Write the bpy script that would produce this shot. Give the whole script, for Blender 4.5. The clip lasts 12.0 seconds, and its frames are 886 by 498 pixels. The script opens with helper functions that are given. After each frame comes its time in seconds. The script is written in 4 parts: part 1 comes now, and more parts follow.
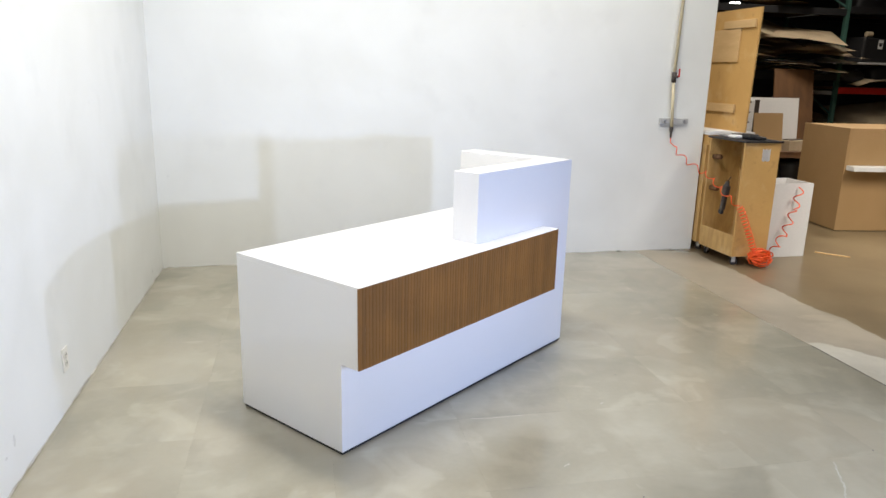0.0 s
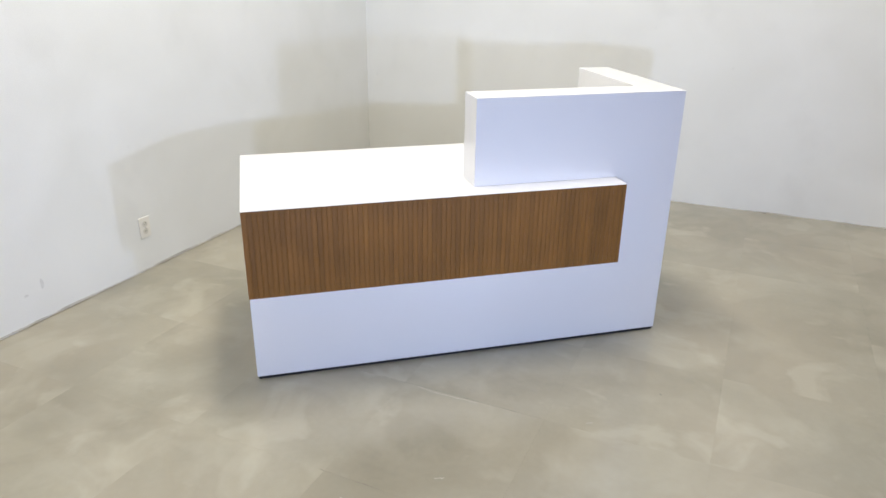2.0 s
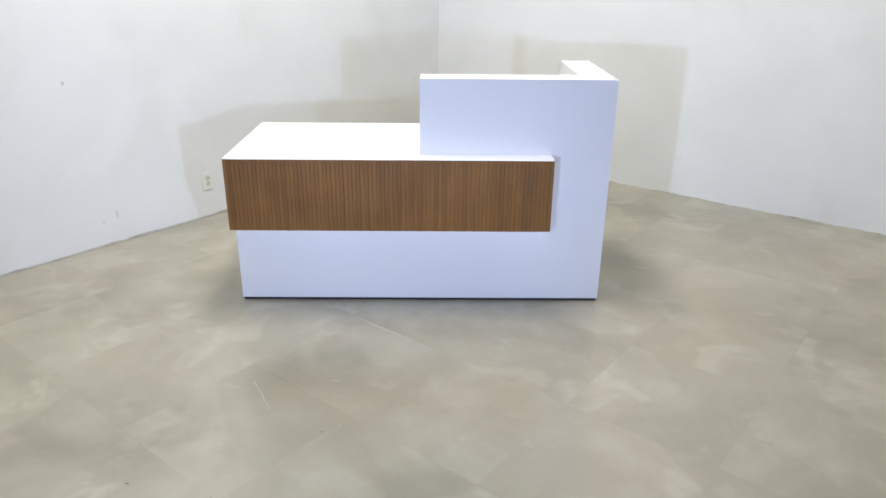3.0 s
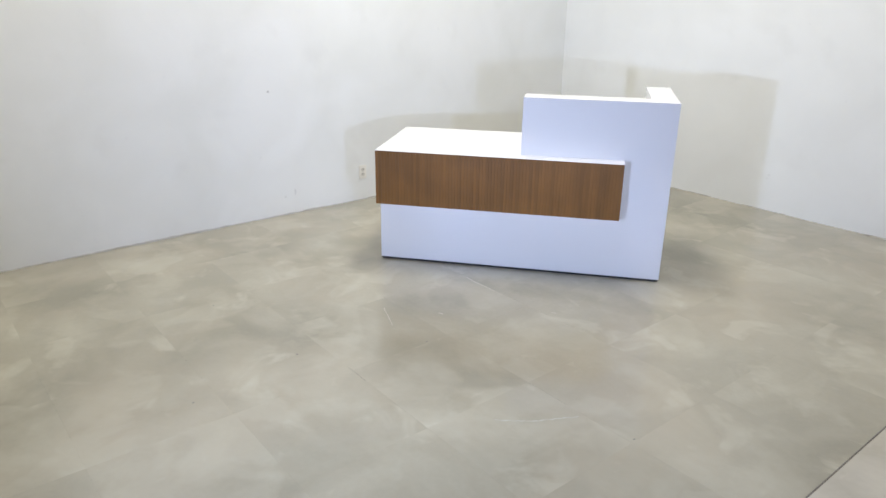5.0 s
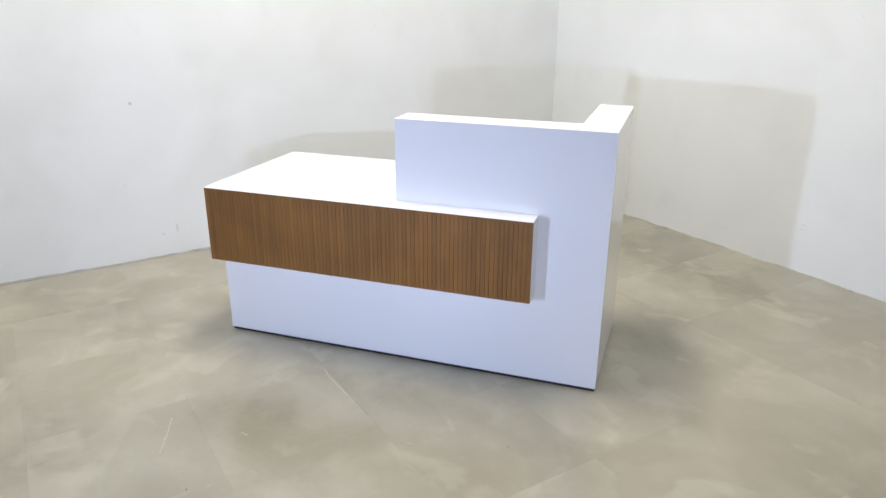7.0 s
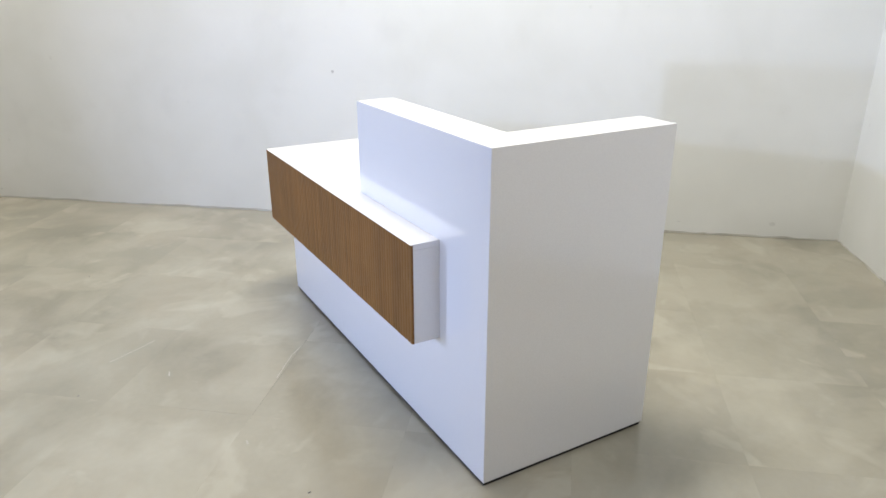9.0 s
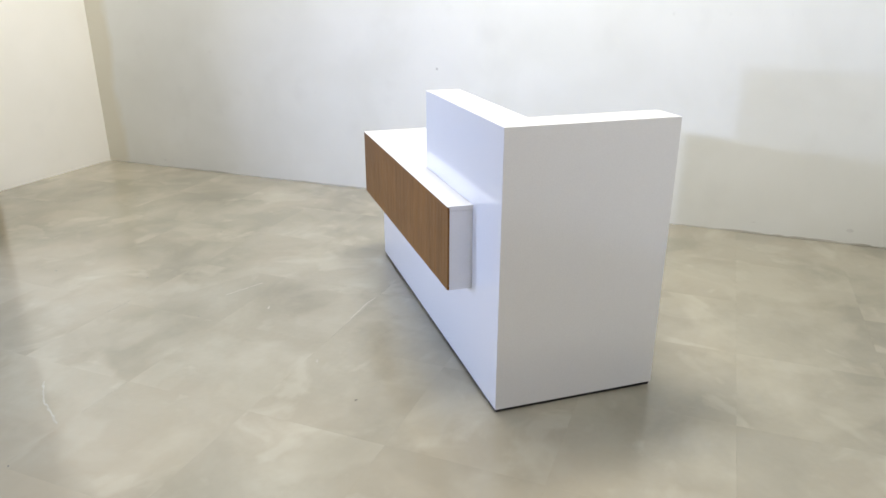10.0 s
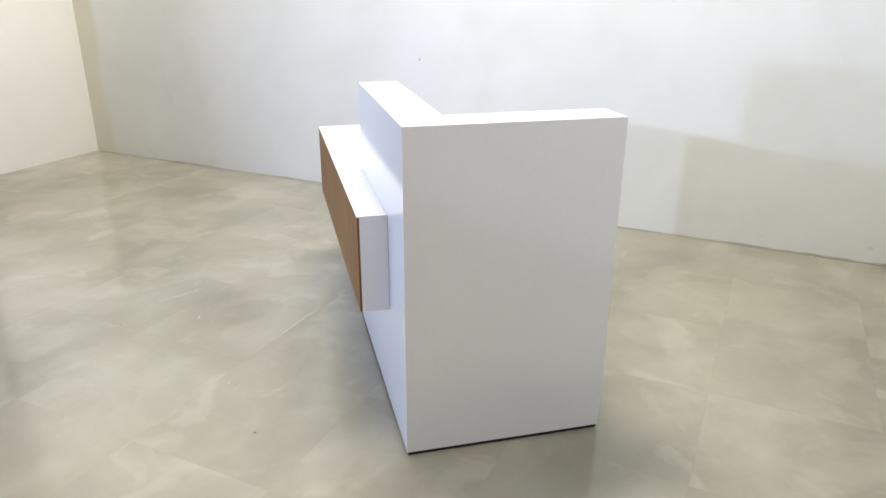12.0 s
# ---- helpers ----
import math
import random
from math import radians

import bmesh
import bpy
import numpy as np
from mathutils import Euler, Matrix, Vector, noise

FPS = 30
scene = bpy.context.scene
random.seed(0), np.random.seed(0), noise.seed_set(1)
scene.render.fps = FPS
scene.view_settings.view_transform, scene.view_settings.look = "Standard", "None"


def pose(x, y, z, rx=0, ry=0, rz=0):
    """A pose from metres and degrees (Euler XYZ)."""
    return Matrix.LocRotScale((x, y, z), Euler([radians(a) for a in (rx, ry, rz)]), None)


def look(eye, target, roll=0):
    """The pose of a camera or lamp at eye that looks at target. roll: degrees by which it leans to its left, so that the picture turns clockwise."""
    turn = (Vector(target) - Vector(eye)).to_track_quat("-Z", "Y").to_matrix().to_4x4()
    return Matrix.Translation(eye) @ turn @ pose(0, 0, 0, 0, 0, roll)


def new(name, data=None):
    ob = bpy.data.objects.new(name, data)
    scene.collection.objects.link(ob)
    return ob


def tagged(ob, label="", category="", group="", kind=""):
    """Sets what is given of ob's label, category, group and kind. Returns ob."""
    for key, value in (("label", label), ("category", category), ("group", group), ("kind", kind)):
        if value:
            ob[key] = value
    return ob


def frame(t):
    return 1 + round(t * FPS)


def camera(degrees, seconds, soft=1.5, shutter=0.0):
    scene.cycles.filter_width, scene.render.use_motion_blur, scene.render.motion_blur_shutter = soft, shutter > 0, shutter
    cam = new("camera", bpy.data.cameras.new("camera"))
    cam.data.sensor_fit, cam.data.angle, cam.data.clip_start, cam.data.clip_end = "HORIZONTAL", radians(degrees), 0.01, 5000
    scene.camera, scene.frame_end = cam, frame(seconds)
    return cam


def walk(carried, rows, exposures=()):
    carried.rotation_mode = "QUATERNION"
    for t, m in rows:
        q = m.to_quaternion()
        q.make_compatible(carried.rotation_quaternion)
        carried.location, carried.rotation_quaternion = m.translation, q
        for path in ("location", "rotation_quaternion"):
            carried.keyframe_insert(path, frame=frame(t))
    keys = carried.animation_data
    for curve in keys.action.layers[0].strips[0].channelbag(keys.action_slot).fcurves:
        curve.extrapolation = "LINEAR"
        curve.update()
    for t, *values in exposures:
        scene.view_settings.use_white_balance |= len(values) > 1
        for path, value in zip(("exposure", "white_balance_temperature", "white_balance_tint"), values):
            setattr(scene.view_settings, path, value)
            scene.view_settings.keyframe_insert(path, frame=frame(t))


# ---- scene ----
# x = 0 is the west wall of the bay, y = 0 its north wall; the desk stands askew in the corner.
cam = camera(64.6, 12.0)
DESK = pose(1.253, -3.132, 0, 0, 0, 39.31)
PATH = [
    (0, (-1.819, -1.993, 1.59), (-0.311, -0.773, 1.101), 1.4),
    (0.2, (-1.697, -1.983, 1.562), (-0.194, -0.781, 1.017), 1.3),
    (0.5, (-1.483, -2.0, 1.524), (-0.019, -0.79, 0.899), 1.4),
    (0.7, (-1.323, -2.031, 1.522), (0.077, -0.777, 0.839), 1.1),
    (1, (-1.036, -2.164, 1.511), (0.192, -0.762, 0.786), 0.6),
    (1.2, (-0.823, -2.225, 1.536), (0.254, -0.713, 0.793), 0.5),
    (1.5, (-0.485, -2.328, 1.593), (0.322, -0.665, 0.83), 0.7),
    (1.7, (-0.263, -2.414, 1.588), (0.402, -0.684, 0.837), 0.7),
    (2, (0.085, -2.566, 1.607), (0.569, -0.782, 0.843), 0.7),
    (2.2, (0.293, -2.661, 1.594), (0.699, -0.858, 0.830), 0.8),
    (2.5, (0.61, -2.84, 1.577), (0.866, -1.008, 0.816), 0.6),
    (3, (0.989, -3.237, 1.602), (1.007, -1.385, 0.848), 0.5),
    (3.5, (1.148, -3.658, 1.697), (0.968, -1.817, 0.938), 0.6),
    (3.7, (1.183, -3.828, 1.721), (0.96, -1.989, 0.965), 0.6),
    (4.5, (1.287, -4.302, 1.757), (0.953, -2.473, 1.027), 0.65),
    (5.3, (1.339, -4.16, 1.73), (0.944, -2.328, 1.032), 0.7),
    (5.5, (1.351, -4.014, 1.712), (0.943, -2.186, 1.013), 0.6),
    (6, (1.477, -3.546, 1.643), (1.02, -1.725, 0.954), 0.5),
    (6.2, (1.556, -3.359, 1.661), (1.086, -1.548, 0.955), 0.5),
    (6.5, (1.687, -3.094, 1.646), (1.194, -1.287, 0.943), 0.4),
    (6.8, (1.860, -2.845, 1.657), (1.318, -1.056, 0.948), 0.2),
    (7, (2.038, -2.679, 1.617), (1.432, -0.904, 0.923), 0.3),
    (7.2, (2.204, -2.526, 1.622), (1.537, -0.776, 0.92), 0.1),
    (8.0, (2.75, -1.79, 1.585), (1.599, -0.316, 0.873), 0.0),
    (8.8, (3.221, -1.143, 1.542), (1.665, -0.115, 0.819), -0.1),
    (9, (3.349, -1.032, 1.54), (1.731, -0.102, 0.821), 0.0),
    (9.2, (3.498, -0.958, 1.538), (1.830, -0.117, 0.824), 0.1),
    (9.5, (3.722, -0.91, 1.547), (1.991, -0.209, 0.832), 0.0),
    (10, (3.963, -0.914, 1.57), (2.186, -0.335, 0.859), 0.1),
    (10.5, (4.061, -0.916, 1.587), (2.27, -0.392, 0.868), 0.3),
    (11, (4.049, -0.878, 1.576), (2.25, -0.383, 0.855), 0.2),
    (11.5, (3.928, -0.708, 1.527), (2.124, -0.22, 0.815), 0.3),
    (11.7, (3.856, -0.574, 1.531), (2.054, -0.097, 0.806), 0.3),
    (12, (3.732, -0.362, 1.514), (1.926, 0.093, 0.786), 0.3),
]
walk(cam, [(t, DESK @ look(eye, target, roll)) for t, eye, target, roll in PATH],
     [(t, stops, kelvin, 10) for t, stops, kelvin in (
         (0, 0.02, 6430), (1.0, 0.05, 6430), (1.5, -0.10, 6470), (2, -0.16, 6650), (2.5, -0.10, 6430), (3.5, -0.12, 6430), (5.5, -0.13, 6500), (6.5, -0.13, 6610),
         (7, -0.10, 6560), (9, -0.03, 6430), (9.5, -0.01, 6430), (10.5, 0.08, 6430), (11.5, 0.10, 6430), (12, 0.08, 6430))])

# ---- light ----
world = bpy.data.worlds.new("world")
scene.world = world
world.use_nodes = True
world.node_tree.nodes["Background"].inputs[0].default_value = (0.9, 0.95, 1.0, 1)
world.node_tree.nodes["Background"].inputs[1].default_value = 0.01


def area_lamp(name, m, sx, sy, watts, colour, spread=180):
    data = bpy.data.lights.new(name, "AREA")
    data.shape, data.size, data.size_y = "RECTANGLE", sx, sy
    data.energy, data.color, data.spread = watts, colour, radians(spread)
    ob = new(name, data)
    ob.matrix_world = m
    return ob


# ceiling lights, out of view: a strong pair over the desk, fill lamps along the bay
OVERHEAD_TINT = (1.0, 0.965, 0.895)
for x, y, watts in ((0.68, 0.45, 74), (1.0, -0.12, 40)):
    area_lamp("unseen_overhead", DESK @ pose(x, y, 3.9), 0.3, 0.9, watts, OVERHEAD_TINT)
# added fill: brightens the floor, the south wall (tilted lamp) and the cart
for x, y, watts, tilt in ((1.0, -3.8, 10, 0), (0.9, -5.0, 66, -42), (4.0, -1.3, 46, 0)):
    area_lamp("unseen_overhead", pose(x, y, 3.9, tilt), 1.4, 1.6, watts, OVERHEAD_TINT)
# two low, cool work lights that stand before the desk and throw its shadow on both walls
for x, y, z, watts in ((2.09, -4.15, 1.2, 24), (-0.23, -4.0, 1.25, 32)):
    area_lamp("work_light", look(DESK @ Vector((x, y, z)), DESK @ Vector((0.95, 0.4, 0.75))), 0.10, 0.12, watts, (0.478, 0.582, 0.89), 98)
# unseen fill lamps added over the store beyond the bay; the first leans north
area_lamp("store_fill", pose(7.0, -3.2, 4.4, 26), 0.3, 2.4, 62, (1.0, 0.92, 0.80), 72)
area_lamp("store_fill", pose(8.2, 2.0, 4.6), 0.3, 2.4, 85, (1.0, 0.9, 0.76), 114)
area_lamp("store_fill", pose(3.4, 2.4, 4.3), 0.3, 2.4, 90, (1.0, 0.9, 0.76), 150)


# ---- materials ----
def material(name, c1, c2=None, scale=4.0, rough=0.5, metal=0.0, bump=0.0, fine=60.0, stretch=(1, 1, 1), spread=0.0, rough_var=0.08,
             coat=0.0):
    """Two colours mixed by broad noise, fine grain over it, and a random tint for each object."""
    m = bpy.data.materials.new(name)
    m.use_nodes = True
    nt = m.node_tree
    n, link = nt.nodes, nt.links.new
    b = n["Principled BSDF"]
    c2 = c2 or tuple(v * 0.86 for v in c1)
    tc = n.new("ShaderNodeTexCoord")
    mp = n.new("ShaderNodeMapping")
    mp.inputs["Scale"].default_value = stretch
    link(tc.outputs["Object"], mp.inputs[0])
    broad = n.new("ShaderNodeTexNoise")
    broad.inputs["Scale"].default_value, broad.inputs["Detail"].default_value = scale, 4
    broad.inputs["Distortion"].default_value = 0.4
    link(mp.outputs[0], broad.inputs["Vector"])
    grain = n.new("ShaderNodeTexNoise")
    grain.inputs["Scale"].default_value, grain.inputs["Detail"].default_value = fine, 3
    link(mp.outputs[0], grain.inputs["Vector"])
    ramp = n.new("ShaderNodeMapRange")
    ramp.inputs["From Min"].default_value, ramp.inputs["From Max"].default_value = 0.32, 0.68
    link(broad.outputs["Fac"], ramp.inputs["Value"])
    mix = n.new("ShaderNodeMix")
    mix.data_type = "RGBA"
    mix.inputs["A"].default_value, mix.inputs["B"].default_value = (*c1, 1), (*c2, 1)
    link(ramp.outputs[0], mix.inputs["Factor"])
    hsv = n.new("ShaderNodeHueSaturation")
    link(mix.outputs["Result"], hsv.inputs["Color"])
    info = n.new("ShaderNodeObjectInfo")
    var = n.new("ShaderNodeMapRange")
    var.inputs["To Min"].default_value, var.inputs["To Max"].default_value = 1 - spread, 1 + spread
    link(info.outputs["Random"], var.inputs["Value"])
    gr = n.new("ShaderNodeMapRange")
    gr.inputs["To Min"].default_value, gr.inputs["To Max"].default_value = 0.93, 1.07
    link(grain.outputs["Fac"], gr.inputs["Value"])
    mul = n.new("ShaderNodeMath")
    mul.operation = "MULTIPLY"
    link(var.outputs[0], mul.inputs[0])
    link(gr.outputs[0], mul.inputs[1])
    link(mul.outputs[0], hsv.inputs["Value"])
    link(hsv.outputs[0], b.inputs["Base Color"])
    rr = n.new("ShaderNodeMapRange")
    rr.inputs["To Min"].default_value, rr.inputs["To Max"].default_value = max(0.02, rough - rough_var), min(1, rough + rough_var)
    link(broad.outputs["Fac"], rr.inputs["Value"])
    link(rr.outputs[0], b.inputs["Roughness"])
    b.inputs["Metallic"].default_value = metal
    b.inputs["Coat Weight"].default_value = coat
    if bump:
        bp = n.new("ShaderNodeBump")
        bp.inputs["Strength"].default_value, bp.inputs["Distance"].default_value = bump, 0.002
        link(grain.outputs["Fac"], bp.inputs["Height"])
        link(bp.outputs[0], b.inputs["Normal"])
    return m


LAMINATE = material("white_laminate", (0.80, 0.80, 0.81), (0.79, 0.79, 0.80), 1.5, 0.085, fine=300, rough_var=0.015)
LAMINATE.node_tree.nodes["Principled BSDF"].inputs["IOR"].default_value = 2.1
SLAT_WOOD = material("oiled_oak_slats", (0.226, 0.099, 0.020), (0.177, 0.075, 0.0135), 3.0, 0.45, bump=0.15, fine=40, stretch=(12, 12, 1.0), spread=0.10)
SLAT_WOOD.node_tree.nodes["Principled BSDF"].inputs["Specular IOR Level"].default_value = 0.42


def shift_grain(m):
    """Each piece takes its figure from another stretch of the timber."""
    n, link = m.node_tree.nodes, m.node_tree.links.new
    info, far = n.new("ShaderNodeObjectInfo"), n.new("ShaderNodeMath")
    far.operation, far.inputs[1].default_value = "MULTIPLY", 40.0
    link(info.outputs["Random"], far.inputs[0])
    for node in [k for k in n if k.bl_idname == "ShaderNodeMapping"]:
        link(far.outputs[0], node.inputs["Location"])
    # neighbouring pieces from one plank share its tone
    geo, plank, tone, mix = n.new("ShaderNodeNewGeometry"), n.new("ShaderNodeTexNoise"), n.new("ShaderNodeMapRange"), n.new("ShaderNodeHueSaturation")
    plank.inputs["Scale"].default_value, plank.inputs["Detail"].default_value = 3.4, 3
    link(geo.outputs["Position"], plank.inputs["Vector"])
    tone.inputs["From Min"].default_value, tone.inputs["From Max"].default_value = 0.34, 0.66
    tone.inputs["To Min"].default_value, tone.inputs["To Max"].default_value = 0.90, 1.12
    link(plank.outputs["Fac"], tone.inputs["Value"])
    base = n["Principled BSDF"].inputs["Base Color"]
    link(base.links[0].from_socket, mix.inputs["Color"])
    link(tone.outputs[0], mix.inputs["Value"])
    link(mix.outputs[0], base)


shift_grain(SLAT_WOOD)
SLAT_BACK = material("dark_slat_backing", (0.22, 0.095, 0.018), rough=0.8)
KICK = material("black_plinth", (0.012, 0.012, 0.013), rough=0.6)
PAINT = material("white_wall_paint", (0.815, 0.825, 0.80), (0.765, 0.772, 0.742), 1.7, 0.62, bump=0.25, fine=220)
WEST_PAINT = material("white_roller_paint", (0.815, 0.825, 0.80), (0.76, 0.768, 0.733), 1.7, 0.62, bump=0.25, fine=220)

SOUTH_PAINT = material("warm_white_paint", (0.83, 0.815, 0.765), (0.80, 0.785, 0.73), 1.7, 0.62, bump=0.25, fine=220)


def leave_old_strip(m, edge, old):
    """A ragged strip of older cream paint beyond y = edge, left by the roller along the corner."""
    nt = m.node_tree
    n, link = nt.nodes, nt.links.new
    tc, sep, wob = n.new("ShaderNodeTexCoord"), n.new("ShaderNodeSeparateXYZ"), n.new("ShaderNodeTexNoise")
    wob.inputs["Scale"].default_value, wob.inputs["Detail"].default_value = 2.2, 4
    link(tc.outputs["Object"], sep.inputs[0])
    link(tc.outputs["Object"], wob.inputs["Vector"])
    add = n.new("ShaderNodeMath")
    add.operation, add.inputs[1].default_value = "MULTIPLY_ADD", 0.30
    link(wob.outputs["Fac"], add.inputs[0])
    link(sep.outputs["Y"], add.inputs[2])
    rng_ = n.new("ShaderNodeMapRange")
    rng_.inputs["From Min"].default_value, rng_.inputs["From Max"].default_value = edge + 0.21, edge + 0.11
    link(add.outputs[0], rng_.inputs["Value"])
    mix = n.new("ShaderNodeMix")
    mix.data_type = "RGBA"
    mix.inputs["B"].default_value = (*old, 1)
    link(rng_.outputs[0], mix.inputs["Factor"])
    base = n["Principled BSDF"].inputs["Base Color"]
    link(base.links[0].from_socket, mix.inputs["A"])
    link(mix.outputs["Result"], base)


def scuff(m, amount, marks=((2.6, 0.60, 0.78, (0.62, 0.62, 0.59)), (17.0, 0.70, 0.78, (0.50, 0.50, 0.475)))):
    """Sparse rubs and specks: scale, threshold, full strength and colour of each kind."""
    nt = m.node_tree
    n, link = nt.nodes, nt.links.new
    tc = n.new("ShaderNodeTexCoord")
    base = n["Principled BSDF"].inputs["Base Color"]
    for scale, low, high, tone in marks:
        no = n.new("ShaderNodeTexNoise")
        no.inputs["Scale"].default_value, no.inputs["Detail"].default_value = scale, 5
        link(tc.outputs["Object"], no.inputs["Vector"])
        r = n.new("ShaderNodeMapRange")
        r.inputs["From Min"].default_value, r.inputs["From Max"].default_value = low, high
        r.inputs["To Max"].default_value = amount
        link(no.outputs["Fac"], r.inputs["Value"])
        mix = n.new("ShaderNodeMix")
        mix.data_type = "RGBA"
        mix.inputs["B"].default_value = (*tone, 1)
        link(r.outputs[0], mix.inputs["Factor"])
        link(base.links[0].from_socket, mix.inputs["A"])
        link(mix.outputs["Result"], base)


scuff(PAINT, 0.26)
scuff(SOUTH_PAINT, 0.2)
scuff(WEST_PAINT, 0.26)
leave_old_strip(WEST_PAINT, -6.40, (0.73, 0.705, 0.605))
PINE = material("bare_pine_post", (0.36, 0.19, 0.065), (0.27, 0.135, 0.042), 3, 0.6, bump=0.2, fine=30, stretch=(10, 10, 1))
DARK = material("dark_hall_shell", (0.05, 0.05, 0.05), (0.035, 0.035, 0.035), 1, 0.8)
MDF = material("tan_particleboard", (0.58, 0.35, 0.12), (0.50, 0.295, 0.095), 2.5, 0.6, bump=0.2, fine=120)
BIRCH = material("worn_plywood", (0.55, 0.35, 0.13), (0.42, 0.25, 0.085), 6, 0.55, bump=0.15, fine=40, stretch=(4, 4, 1))
WORN_WOOD = ((5.0, 0.56, 0.72, (0.70, 0.52, 0.29)), (9.0, 0.62, 0.74, (0.26, 0.15, 0.06)))
scuff(MDF, 0.4, WORN_WOOD)
scuff(BIRCH, 0.55, WORN_WOOD)
TAPE = material("pale_pine_strip", (0.64, 0.44, 0.22), (0.57, 0.38, 0.18), 4, 0.5, stretch=(6, 1, 6))
KRAFT = material("kraft_cardboard", (0.47, 0.385, 0.27), (0.37, 0.295, 0.195), 3, 0.75, spread=0.25, fine=90)
KRAFT_DESK = material("brown_kraft_wrap", (0.40, 0.255, 0.12), (0.36, 0.225, 0.10), 1.5, 0.6, fine=90)
BLACK = material("black_rubber_top", (0.02, 0.02, 0.022), rough=0.45)
TOOL = material("dark_tool_plastic", (0.035, 0.028, 0.024), (0.06, 0.045, 0.035), 12, 0.45)
STEEL = material("zinc_steel", (0.55, 0.55, 0.56), (0.42, 0.42, 0.44), 10, 0.35, metal=1.0)
CREAM = material("cream_plastic_pipe", (0.72, 0.63, 0.42), (0.66, 0.57, 0.37), 5, 0.4)
ORANGE = material("orange_hose", (0.95, 0.13, 0.025), (0.85, 0.10, 0.02), 12, 0.35)
RED = material("red_beam_paint", (0.60, 0.028, 0.02), (0.46, 0.02, 0.015), 5, 0.45)
GREEN = material("green_rack_paint", (0.045, 0.115, 0.095), (0.03, 0.08, 0.065), 5, 0.5)
PAPER = material("white_paper", (0.8, 0.8, 0.8), (0.76, 0.76, 0.76), 6, 0.8)
MELAMINE = material("white_melamine", (0.78, 0.78, 0.78), (0.74, 0.74, 0.74), 3, 0.4)
OUTLET = material("ivory_plastic", (0.83, 0.81, 0.74), (0.80, 0.78, 0.71), 5, 0.35)
# darker ivory than the plate, so the socket faces stand out
SOCKET = material("dark_ivory_socket", (0.66, 0.64, 0.57), (0.62, 0.60, 0.53), 5, 0.4)
RUST = material("rust_brown_plywood", (0.16, 0.075, 0.028), (0.10, 0.048, 0.02), 2, 0.7, stretch=(3, 3, 1))
SMUDGE = material("pale_filler", (0.39, 0.365, 0.29), (0.30, 0.277, 0.213), 12, 0.6)
EDGE_LINE = material("dark_edge_line", (0.13, 0.108, 0.075), (0.25, 0.22, 0.165), 9, 0.8)
DENT = material("grey_dent", (0.55, 0.55, 0.53), (0.6, 0.6, 0.58), 30, 0.8)
RUB = material("faint_wall_rub", (0.66, 0.665, 0.64), (0.71, 0.715, 0.69), 30, 0.8)
BEAD = material("dirty_wall_filler", (0.56, 0.54, 0.48), (0.36, 0.34, 0.29), 5, 0.8, fine=70)
GALV = material("pale_galvanised", (0.62, 0.62, 0.61), (0.52, 0.52, 0.51), 12, 0.5, metal=0.3)
JOINT = material("dark_floor_joint", (0.10, 0.09, 0.075), (0.2, 0.18, 0.15), 14, 0.8)


